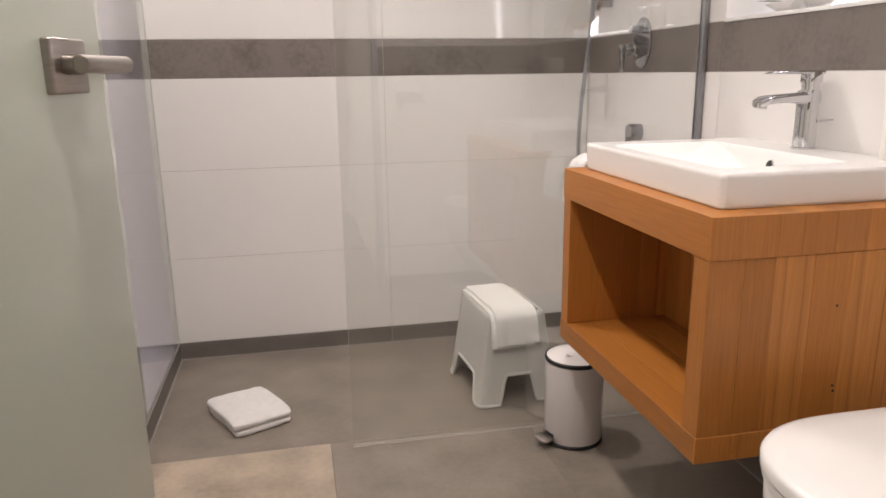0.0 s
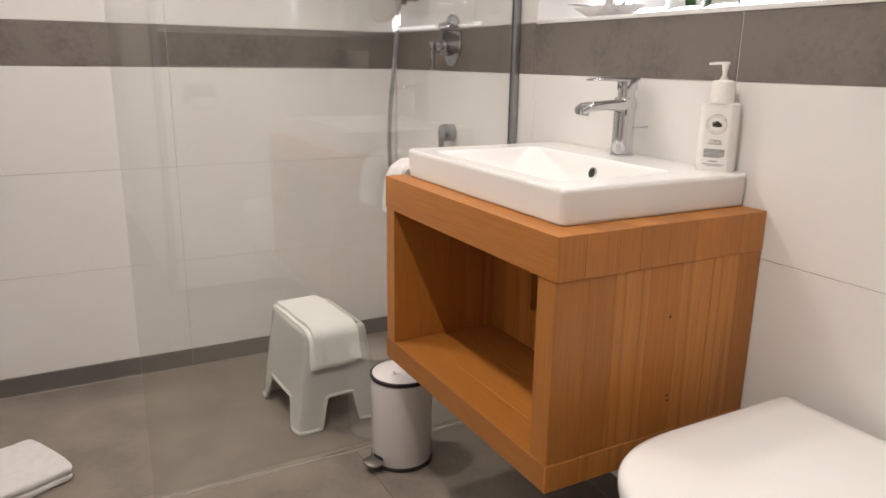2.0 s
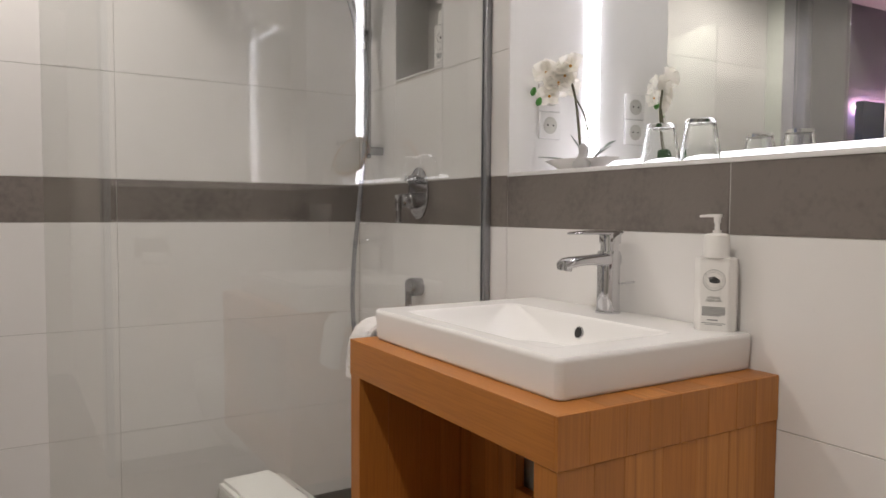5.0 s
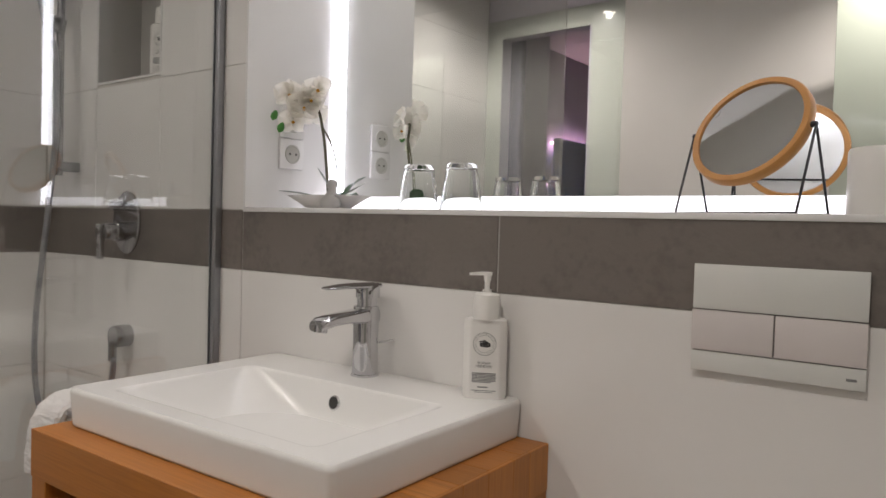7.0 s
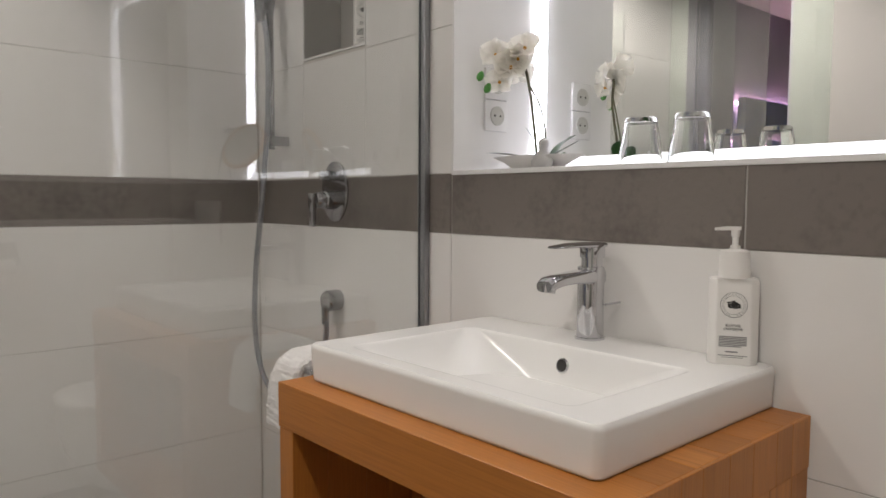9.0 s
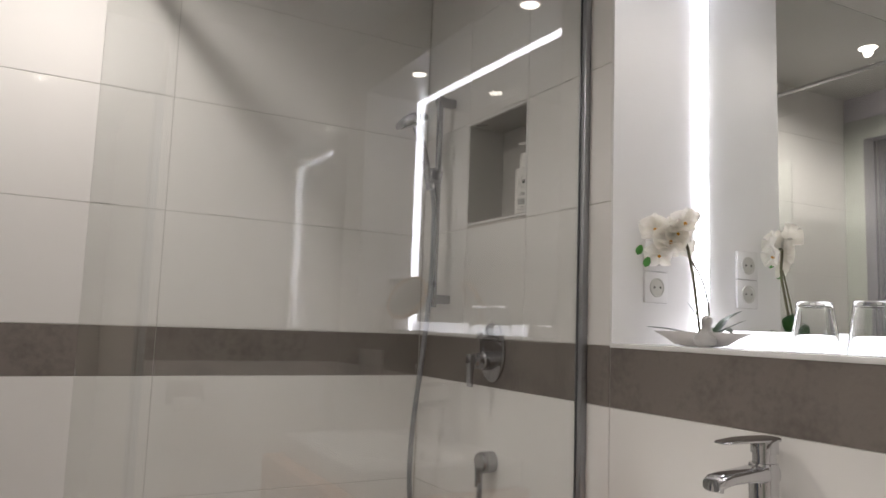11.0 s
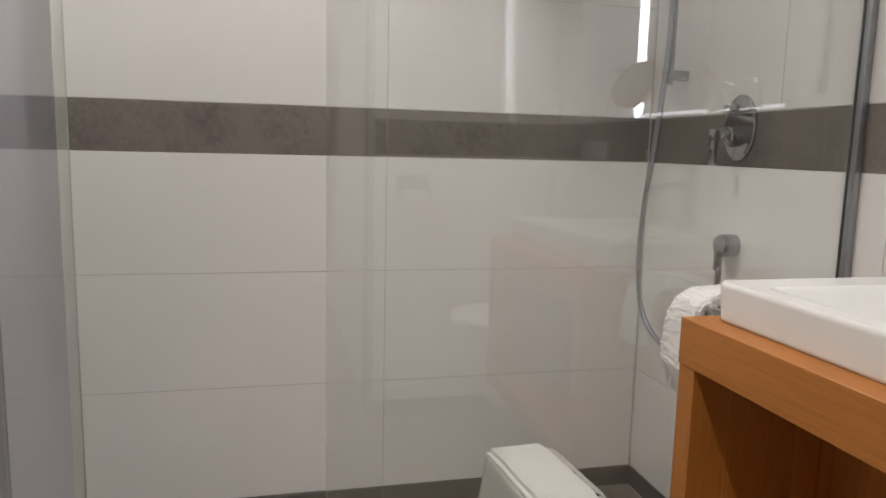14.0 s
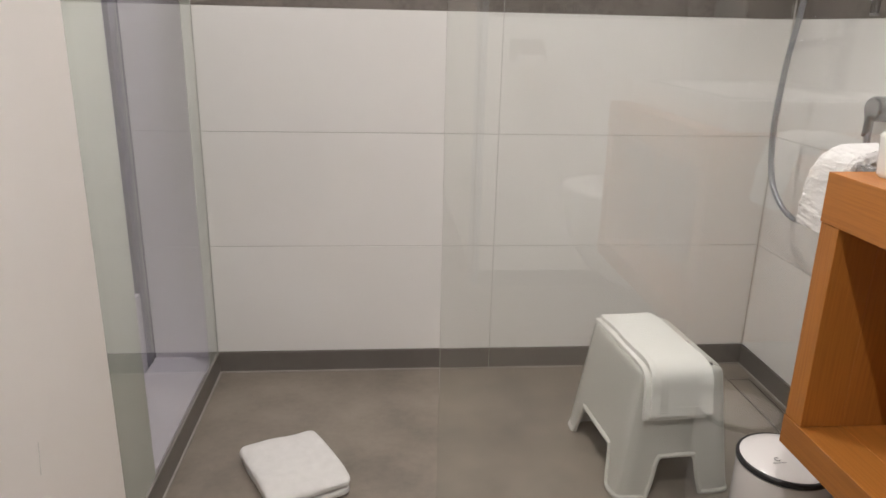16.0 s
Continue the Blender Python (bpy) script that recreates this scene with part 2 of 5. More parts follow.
M = {
    "tile": surface("white_glazed_tile", (0.80, 0.78, 0.76), (0.765, 0.745, 0.725), 2.2, 0.03, 0.05, 0.012, 7.0, piece=0.012),
    "grout": surface("grey_grout", (0.50, 0.48, 0.45), (0.43, 0.41, 0.385), 30, 0.9, bump=0.3),
    "pale_grout": surface("pale_grout", (0.60, 0.57, 0.53), (0.48, 0.45, 0.42), 30, 0.9, bump=0.3),
    "band": surface("grey_brown_concrete_tile", (0.075, 0.062, 0.054), (0.185, 0.160, 0.142), 7.5, 0.36, 0.55, 0.45, 38.0, fine=1.15, piece=0.05, detail=10.0),
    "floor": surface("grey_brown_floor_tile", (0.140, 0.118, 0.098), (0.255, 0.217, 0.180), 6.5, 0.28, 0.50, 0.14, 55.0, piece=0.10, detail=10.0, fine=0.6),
    # Same floor tile, lamp light put into a lighter, warmer colour.
    "floor_lit": surface("beige_lit_floor_tile", (0.235, 0.192, 0.147), (0.47, 0.388, 0.300), 6.5, 0.28, 0.48, 0.14, 55.0, piece=0.06, detail=10.0, fine=0.6),
    "skirt": surface("grey_skirting_tile", (0.13, 0.114, 0.10), (0.175, 0.157, 0.14), 6.0, 0.4, 0.55, 0.12, 60.0, piece=0.05),
    "silicone": surface("pale_silicone", (0.34, 0.312, 0.285), (0.28, 0.256, 0.234), 30, 0.8),
    "floor_grout": surface("floor_grout", (0.165, 0.146, 0.126), (0.13, 0.114, 0.10), 30, 0.9),
    "paint": surface("cream_wall_paint", (0.82, 0.785, 0.75), (0.79, 0.755, 0.72), 3.0, 0.6, bump=0.08, bump_scale=120.0),
    "ceiling": surface("white_ceiling_paint", (0.74, 0.73, 0.71), (0.71, 0.70, 0.68), 3.0, 0.7, bump=0.05, bump_scale=140.0),
    "shelf": surface("white_lacquer", (0.82, 0.81, 0.80), (0.79, 0.78, 0.77), 3.0, 0.25),
    "ceramic": surface("white_ceramic", (0.80, 0.79, 0.77), (0.78, 0.77, 0.75), 3.0, 0.2),
    "plastic": surface("white_plastic", (0.56, 0.552, 0.515), (0.53, 0.522, 0.487), 6.0, 0.34, bump=0.05, bump_scale=300.0),
    "bottle": surface("white_bottle_plastic", (0.80, 0.78, 0.75), (0.78, 0.76, 0.73), 6.0, 0.3),
    "enamel": surface("white_enamel", (0.76, 0.73, 0.72), (0.74, 0.71, 0.70), 4.0, 0.22, coat=0.3),
    "rubber": surface("black_rubber", (0.012, 0.011, 0.013), (0.02, 0.018, 0.02), 20, 0.45),
    "chrome": surface("chrome", (0.66, 0.66, 0.68), (0.62, 0.62, 0.64), 10, 0.06, metal=1.0),
    # Rougher chrome copy; the dark surroundings it mirrors are put into its colour.
    "shower_chrome": surface("dark_reflection_chrome", (0.46, 0.46, 0.48), (0.40, 0.40, 0.42), 10, 0.12, metal=1.0),
    "steel": surface("brushed_steel", (0.40, 0.365, 0.335), (0.34, 0.31, 0.285), 20, 0.32, metal=1.0, stretch=(1, 1, 14)),
    "hose": surface("silver_hose", (0.40, 0.41, 0.44), (0.34, 0.35, 0.38), 60, 0.28, metal=0.85),
    "profile": surface("grey_aluminium", (0.40, 0.41, 0.43), (0.34, 0.35, 0.37), 30, 0.30, metal=0.9),
    "mirror": surface("mirror_silver", (0.86, 0.87, 0.86), (0.85, 0.86, 0.85), 2, 0.0, metal=1.0),
    "cloth": surface("white_terry", (0.80, 0.78, 0.76), (0.72, 0.70, 0.68), 40, 0.95, bump=0.9, bump_scale=420.0, spec=0.1),
    "linen": surface("white_linen", (0.90, 0.89, 0.86), (0.82, 0.81, 0.77), 30, 0.95, bump=0.7, bump_scale=420.0, spec=0.1),
    "stitch": surface("grey_thread", (0.62, 0.61, 0.58), (0.54, 0.53, 0.50), 60, 0.9),
    "glass": clear("clear_glass", (0.905, 0.920, 0.905), 0.0, 1.72),
    "tumbler": clear("tumbler_glass", (0.99, 1.0, 1.0), 0.0, 1.26),
    "satin": surface("green_white_satin_glass", (0.66, 0.675, 0.62), (0.63, 0.645, 0.59), 1.5, 0.25, coat=0.9),
    "door": surface("frosted_door_glass", (0.52, 0.56, 0.48), (0.49, 0.53, 0.45), 1.5, 0.4, coat=0.7),
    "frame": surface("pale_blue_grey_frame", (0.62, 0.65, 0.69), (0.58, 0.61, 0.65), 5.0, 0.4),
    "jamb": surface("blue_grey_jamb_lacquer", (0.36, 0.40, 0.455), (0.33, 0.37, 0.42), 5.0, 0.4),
    # Wall tile darkened to carry the shade inside the niche.
    "niche": surface("shaded_niche_tile", (0.44, 0.42, 0.395), (0.40, 0.385, 0.36), 5.0, 0.25, 0.4),
    "seal": surface("dark_seal", (0.10, 0.11, 0.13), (0.08, 0.09, 0.11), 9.0, 0.6),
    "bamboo": surface("bamboo", (0.55, 0.27, 0.075), (0.46, 0.205, 0.05), 18, 0.42, bump=0.1, stretch=(1, 1, 0.2)),
    "wire": surface("black_wire", (0.016, 0.016, 0.018), (0.026, 0.026, 0.028), 30, 0.4),
    "petal": surface("white_petal", (0.92, 0.89, 0.83), (0.88, 0.84, 0.77), 25, 0.7, bump=0.2, bump_scale=90.0),
    "yolk": surface("yellow_flower_heart", (0.75, 0.42, 0.05), (0.60, 0.28, 0.03), 60, 0.7),
    "bud": surface("green_bud", (0.05, 0.22, 0.03), (0.08, 0.30, 0.05), 40, 0.5),
    "leaf": surface("dark_green_leaf", (0.025, 0.075, 0.022), (0.05, 0.12, 0.035), 18, 0.35, bump=0.2, bump_scale=60.0),
    "greyleaf": surface("grey_green_leaf", (0.20, 0.23, 0.20), (0.27, 0.30, 0.27), 18, 0.4),
    "stem": surface("brown_green_stem", (0.075, 0.055, 0.035), (0.11, 0.12, 0.05), 50, 0.6),
    "stone": surface("grey_white_porcelain", (0.74, 0.72, 0.70), (0.68, 0.66, 0.64), 12, 0.55),
    "clay": surface("grey_glazed_clay", (0.46, 0.45, 0.44), (0.40, 0.39, 0.38), 20, 0.35),
    "ink": surface("black_ink", (0.03, 0.03, 0.03), (0.05, 0.05, 0.05), 60, 0.6),
    "greyink": surface("grey_ink", (0.16, 0.16, 0.16), (0.20, 0.20, 0.20), 60, 0.6),
    "plate": surface("grey_white_flush_glass", (0.70, 0.70, 0.675), (0.68, 0.68, 0.655), 3.0, 0.12, coat=0.6),
    "button": surface("satin_white_button", (0.68, 0.63, 0.62), (0.65, 0.60, 0.59), 3.0, 0.25),
    "paper": surface("white_paper", (0.80, 0.78, 0.75), (0.75, 0.73, 0.70), 30, 0.95, bump=0.4, bump_scale=200.0),
    "hole": surface("dark_hole", (0.02, 0.018, 0.016), (0.03, 0.028, 0.025), 30, 0.6),
    "purple": surface("purple_plaster", (0.33, 0.285, 0.37), (0.28, 0.24, 0.32), 4, 0.8, bump=0.9, bump_scale=45.0),
    "lilac": surface("lilac_grey_wall", (0.54, 0.515, 0.60), (0.50, 0.475, 0.56), 3, 0.7, bump=0.2, bump_scale=80.0),
    "navy": surface("navy_panel", (0.05, 0.12, 0.36), (0.06, 0.14, 0.42), 6, 0.5),
    "anthracite": surface("dark_blue_grey_frame", (0.13, 0.125, 0.185), (0.15, 0.145, 0.21), 8, 0.45),
    "carpet": surface("grey_carpet", (0.26, 0.25, 0.26), (0.20, 0.19, 0.20), 40, 0.95, bump=0.4),
    "reveal": surface("lilac_grey_reveal", (0.62, 0.59, 0.66), (0.58, 0.555, 0.62), 3, 0.6, bump=0.1, bump_scale=90.0),
    "led": glow("led_strip_light", COOL, 15.5),
    "band_light": glow("opal_light_band", (0.95, 0.93, 1.0), 3.2),
    "pink": glow("pink_cove_light", (1.0, 0.58, 0.68), 50.0),
    "lens": glow("spot_lens", (1.0, 0.90, 0.78), 30.0),
    "wood_y": wood("oiled_hardwood_y", 1, 0.55),
    "wood_z": wood("oiled_hardwood_z", 2, 0.6),
}

pn = M["petal"].node_tree
thin, blend = pn.nodes.new("ShaderNodeBsdfTranslucent"), pn.nodes.new("ShaderNodeMixShader")
thin.inputs["Color"].default_value = (0.98, 0.97, 0.94, 1)
blend.inputs["Fac"].default_value = 0.72
pn.links.new(pn.nodes["Principled BSDF"].outputs[0], blend.inputs[1])
pn.links.new(thin.outputs[0], blend.inputs[2])
pn.links.new(blend.outputs[0], pn.nodes["Material Output"].inputs["Surface"])

# ---- building helpers ----
WORLD = {}


def thing(name, at=(0, 0, 0), turn=0.0, label="", category="", group="", kind=""):
    ob = new(name)
    ob.empty_display_size = 0.05
    ob.matrix_world = pose(*at, 0, 0, turn)
    WORLD[ob] = pose(*at, 0, 0, turn)
    return tagged(ob, label, category, group, kind)


def smooth(me, angle=40):
    for poly in me.polygons:
        poly.use_smooth = True
    me.set_sharp_from_angle(angle=radians(angle))


def part(name, bm, material, parent=None, label="", local=False, soft=True):
    """Link a bmesh as one mesh object; built in world places unless local."""
    bmesh.ops.recalc_face_normals(bm, faces=bm.faces)
    me = bpy.data.meshes.new(name)
    bm.to_mesh(me)
    bm.free()
    me.materials.append(M[material])
    ob = new(name, me)
    base = WORLD.get(parent, Matrix())
    if parent is not None:
        ob.parent = parent
        if not local:
            me.transform(base.inverted())
    WORLD[ob] = base.copy()
    if soft:
        smooth(me)
    return tagged(ob, label)


def box(x0, x1, y0, y1, z0, z1, bevel=0.0, seg=2, bm=None):
    own = bmesh.new()
    bmesh.ops.create_cube(own, size=1.0)
    for v in own.verts:
        v.co = Vector(((x0 + x1) / 2 + v.co.x * (x1 - x0), (y0 + y1) / 2 + v.co.y * (y1 - y0), (z0 + z1) / 2 + v.co.z * (z1 - z0)))
    if bevel:
        bmesh.ops.bevel(own, geom=own.edges[:], offset=bevel, segments=seg, affect="EDGES", profile=0.5)
    return join(bm, own)


def join(bm, own):
    if bm is None:
        return own
    me = bpy.data.meshes.new("join")
    own.to_mesh(me)
    own.free()
    bm.from_mesh(me)
    bpy.data.meshes.remove(me)
    return bm


def loft(rings, cap0=True, cap1=True, closed=True, bm=None):
    """Skin a row of rings of equal length."""
    own = bmesh.new()
    rows = [[own.verts.new(c) for c in ring] for ring in rings]
    n = len(rows[0])
    for a, b in zip(rows, rows[1:]):
        for i in range(n if closed else n - 1):
            j = (i + 1) % n
            own.faces.new((a[i], a[j], b[j], b[i]))
    if cap0:
        own.faces.new(rows[0][::-1])
    if cap1:
        own.faces.new(rows[-1])
    return join(bm, own)


def rr(x0, x1, y0, y1, z, r, n=6):
    """A rounded rectangle at height z."""
    r = min(r, (x1 - x0) / 2 - 1e-4, (y1 - y0) / 2 - 1e-4)
    out = []
    for cx, cy, a0 in ((x1 - r, y1 - r, 0), (x0 + r, y1 - r, 90), (x0 + r, y0 + r, 180), (x1 - r, y0 + r, 270)):
        for i in range(n + 1):
            a = radians(a0 + 90 * i / n)
            out.append((cx + r * math.cos(a), cy + r * math.sin(a), z))
    return out


def circle(cx, cy, z, r, n=32, ry=None):
    return [(cx + r * math.cos(2 * math.pi * i / n), cy + (ry or r) * math.sin(2 * math.pi * i / n), z) for i in range(n)]


def lathe(cx, cy, profile, n=40, cap0=True, cap1=True, bm=None):
    return loft([circle(cx, cy, z, max(r, 1e-4), n) for r, z in profile], cap0, cap1, bm=bm)


def turned(bm, m):
    bm.transform(m)
    return bm


def spline(points, steps=8):
    """A smooth line through points."""
    ps = [Vector(p) for p in points]
    ps = [2 * ps[0] - ps[1]] + ps + [2 * ps[-1] - ps[-2]]
    out = []
    for i in range(1, len(ps) - 2):
        for s in range(steps):
            t = s / steps
            a, b, c, d = ps[i - 1:i + 3]
            out.append(0.5 * (2 * b + (c - a) * t + (2 * a - 5 * b + 4 * c - d) * t * t + (3 * b - a - 3 * c + d) * t ** 3))
    out.append(ps[-2])
    return out


def tube(points, r, n=10, closed=False, bm=None, radii=None):
    ps = [Vector(p) for p in points]
    rings, last = [], None
    for i, p in enumerate(ps):
        if closed:
            d = (ps[(i + 1) % len(ps)] - ps[i - 1]).normalized()
        else:
            d = (ps[min(i + 1, len(ps) - 1)] - ps[max(i - 1, 0)]).normalized()
        if last is None:
            last = d.orthogonal().normalized()
        u = (last - d * last.dot(d)).normalized()
        last = u
        v = d.cross(u)
        q = radii[i] if radii else r
        rings.append([p + q * (math.cos(2 * math.pi * k / n) * u + math.sin(2 * math.pi * k / n) * v) for k in range(n)])
    if closed:
        rings.append(rings[0])
        own = loft(rings, False, False)
        bmesh.ops.remove_doubles(own, verts=own.verts, dist=1e-6)
        return join(bm, own)
    return loft(rings, bm=bm)


def jitter(bm, amount, scale):
    for v in bm.verts:
        v.co += amount * noise.noise_vector(v.co * scale)
    return bm

# ---- the room: plan in metres ----
EAST, WEST, NORTH, NOOK = 0.828, -0.833, 3.0, 0.617
GLASS_Y, JAMB_X, DOOR_Y = 2.178, 0.045, 0.44
MIRROR_X, NICHE_S, NICHE_N, SHELF_Z = 1.107, 0.803, 2.078, 1.209
ROWS = [0.067, 0.403, 0.737, 1.068, 1.203, 1.531, 1.861, 2.190, CEILING_Z]
TH = 0.008
BACK = -1.009


def structure(name, bm, material, label, category):
    return tagged(part(name, bm, material, soft=False), label, category, "", "structure")


wall_east = structure("wall_east", None or box(EAST + 0.002, 1.30, NOOK - 0.15, NORTH + 0.12, 0, SHELF_Z - 0.010), "grout", "white tiled bathroom wall with a dark band and lit mirror niche", "wall")
bm = box(EAST + 0.002, 1.30, NICHE_N + 0.006, 2.417, SHELF_Z - 0.010, CEILING_Z)
box(EAST + 0.002, 1.30, 2.722, NORTH + 0.12, SHELF_Z - 0.010, CEILING_Z, bm=bm)
box(EAST + 0.002, 1.30, 2.417, 2.722, SHELF_Z - 0.010, 1.541, bm=bm)
box(EAST + 0.002, 1.30, 2.417, 2.722, 1.855, CEILING_Z, bm=bm)
box(0.960, 1.30, 2.417, 2.722, 1.541, 1.855, bm=bm)
box(EAST + 0.002, 1.30, NOOK - 0.15, NICHE_N + 0.006, SOFFIT_Z + 0.006, CEILING_Z, bm=bm)
box(MIRROR_X + 0.014, 1.30, NOOK - 0.15, NICHE_N + 0.006, SHELF_Z - 0.010, SOFFIT_Z + 0.006, bm=bm)
box(EAST + 0.002, MIRROR_X + 0.008, NOOK - 0.15, NICHE_S - 0.006, SHELF_Z - 0.010, SOFFIT_Z + 0.006, bm=bm)
part("upper_masonry", bm, "pale_grout", wall_east, soft=False)
wall_north = structure("wall_north", box(BACK, EAST + 0.002, NORTH + 0.002, NORTH + 0.12, 0, CEILING_Z), "grout", "white tiled shower wall with a dark band", "wall")
bm = box(JAMB_X + 0.02, EAST + 0.002, NOOK - 0.15, NOOK - 0.002, 0, CEILING_Z)
wall_south = structure("wall_south", bm, "grout", "white tiled wall beside the doorway", "wall")

wall_west = structure("wall_west", box(BACK, WEST, DOOR_Y - 0.05, 2.20, 0, CEILING_Z), "paint", "cream painted wall with a fine scratch", "wall")
bm = box(BACK, WEST - 0.010, 2.20, 2.385, 0, CEILING_Z)
box(BACK, WEST - 0.010, 2.96, NORTH + TH, 0, CEILING_Z, bm=bm)
box(BACK, WEST - 0.010, 2.385, 2.96, 0, 0.072, bm=bm)
box(BACK, WEST - 0.010, 2.385, 2.96, 2.23, CEILING_Z, bm=bm)
part("shower_masonry", bm, "reveal", wall_west, soft=False)
part("scratch", tube([(WEST + 0.0003, 1.925, 0.44), (WEST + 0.0003, 1.922, 0.42), (WEST + 0.0003, 1.918, 0.39)], 0.0005, 5), "stitch", wall_west, "fine grey scratch")
structure("ceiling", box(-1.0088, 1.30, -1.6, NORTH + 0.12, CEILING_Z, CEILING_Z + 0.1), "ceiling", "white painted ceiling with recessed spots", "ceiling")
floor = structure("floor", box(-1.0088, 1.30, -1.6, NORTH + 0.12, -0.12, -0.0012), "floor_grout", "grey brown stone-look floor tiles", "floor")
# hallway behind the doorway
structure("wall_hall_east", box(JAMB_X + 0.02, JAMB_X + 0.14, -1.6, NOOK - 0.15, 0, CEILING_Z), "paint", "cream painted hallway wall", "wall")
structure("wall_hall_west", box(BACK, -0.89, -1.6, DOOR_Y - 0.052, 0, CEILING_Z), "paint", "cream painted hallway wall", "wall")
structure("wall_hall_south", box(-1.08, JAMB_X + 0.14, -1.72, -1.6, 0, CEILING_Z), "paint", "cream painted hallway wall", "wall")

# door frame and the open glass door
door_frame = tagged(thing("door_frame", (JAMB_X, 0.6, 0)), "pale blue grey door frame with dark seal", "door frame", "", "structure")
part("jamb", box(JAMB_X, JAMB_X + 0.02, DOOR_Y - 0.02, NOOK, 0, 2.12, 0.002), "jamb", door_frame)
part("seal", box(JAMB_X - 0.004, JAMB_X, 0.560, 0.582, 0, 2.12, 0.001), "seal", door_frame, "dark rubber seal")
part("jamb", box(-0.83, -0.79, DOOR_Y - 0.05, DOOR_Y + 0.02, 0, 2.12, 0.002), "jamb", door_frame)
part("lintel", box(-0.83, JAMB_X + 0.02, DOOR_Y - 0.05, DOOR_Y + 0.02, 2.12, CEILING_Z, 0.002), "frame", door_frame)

HINGE, FREE = Vector((-0.770, 0.49)), Vector((-0.583, 1.25))
LEAF = (FREE - HINGE).length
door_turn = math.degrees(math.atan2(FREE.y - HINGE.y, FREE.x - HINGE.x))
door = tagged(thing("door_1", (HINGE.x, HINGE.y, 0.0), door_turn), "open frosted glass door with a square steel lock case", "door", "", "structure")
part("leaf", box(0.0, LEAF, -0.005, 0.005, 0.008, 2.10, 0.0015), "door", door, local=True)
HZ, HX = 1.087, LEAF - 0.091
lock = part("lock_case", box(HX - 0.0375, HX + 0.0375, -0.016, 0.016, HZ - 0.031, HZ + 0.031, 0.004, 3), "steel", door, "brushed steel lock case", True)
for side in (-1, 1):
    part("neck", tube([(HX - 0.010, side * d, HZ + 0.002) for d in (0.014, 0.024, 0.030)], 0.0115, 24), "steel", lock, "", True)
    bm = tube([(HX - 0.020, side * 0.037, HZ + 0.002), (HX - 0.019, side * 0.037, HZ + 0.002), (HX + 0.084, side * 0.039, HZ + 0.002), (HX + 0.087, side * 0.039, HZ + 0.002)], 0.0105, 24, radii=[0.0095, 0.0105, 0.0105, 0.009])
    part("lever", bm, "steel", lock, "round brushed steel lever", True)
for hz in (0.25, 1.85):
    part("hinge", box(-0.02, 0.05, -0.014, 0.014, hz - 0.03, hz + 0.03, 0.003), "steel", door, "steel hinge", True)

# fixed glass between shower and bedroom: clear field, satin border
window = tagged(thing("window_1", (WEST, 2.6, 0.067)), "fixed interior glass pane with satin green border", "window", "", "structure")
x0, x1 = WEST - 0.008, WEST
part("satin_border", box(x0 - 0.001, x0 + 0.001, 2.20, 2.375, 0.067, 2.30), "satin", window, soft=False)
part("satin_border", box(x0 - 0.001, x0 + 0.001, 2.905, NORTH + 0.004, 0.067, 2.30), "satin", window, soft=False)
part("satin_border", box(x0 - 0.001, x0 + 0.001, 2.375, 2.905, 2.20, 2.30), "satin", window, soft=False)
pane = part("pane", box(x0 + 0.0015, x1, 2.20, NORTH + 0.004, 0.067, 2.30), "glass", window, soft=False)
pane.visible_shadow = False
part("window_frame", box(-1.058, -1.011, 2.893, 2.942, 0.03, 2.24, 0.002), "anthracite", window, "dark violet grey frame")
part("glazing_bar", box(-1.064, -1.011, 2.9425, 2.950, 0.03, 2.24, 0.001), "profile", window, "aluminium glazing bar")
part("window_frame", box(-1.052, -1.011, 2.9505, 2.980, 0.03, 2.24, 0.002), "anthracite", window, "dark violet grey frame")
part("glazing_bar", box(-1.064, -1.011, 2.9805, 2.989, 0.03, 2.24, 0.001), "profile", window, "aluminium glazing bar")

# bedroom beyond the pane
structure("wall_bedroom_north", box(-1.92, -1.012, 3.25, 3.37, 0, 2.6), "lilac", "lilac grey bedroom wall", "wall")
structure("wall_bedroom_west", box(-4.72, -4.60, -1.12, 3.72, 0, 2.6), "lilac", "lilac grey bedroom wall", "wall")
structure("wall_bedroom_bed", box(-4.60, -1.012, 3.60, 3.72, 0, 2.6), "purple", "purple textured plaster wall above cove light", "wall")
structure("wall_bedroom_south", box(-4.6, -1.132, -1.12, -1.0, 0, 2.6), "lilac", "lilac grey bedroom wall", "wall")
structure("wall_bedroom_east", box(-1.132, -1.012, 0.67, 3.25, 0.0, 0.3), "lilac", "lilac grey bedroom wall foot", "wall")
structure("ceiling_bedroom", box(-4.72, -1.012, -1.12, 3.72, 2.6, 2.7), "ceiling", "white bedroom ceiling", "ceiling")
structure("floor_bedroom", box(-4.72, -1.012, -1.12, 3.72, -0.1, -0.002), "carpet", "grey bedroom carpet", "floor")
panel = thing("headboard_panel", (-3.5, 3.53, 0), label="tall navy blue panel with pink light along its top", category="panel")
part("board", box(-4.58, -2.53, 3.49, 3.55, 0, 1.90, 0.004), "navy", panel)
part("light_strip", box(-4.55, -2.56, 3.562, 3.590, 1.862, 1.880), "pink", panel, "pink cove light strip")

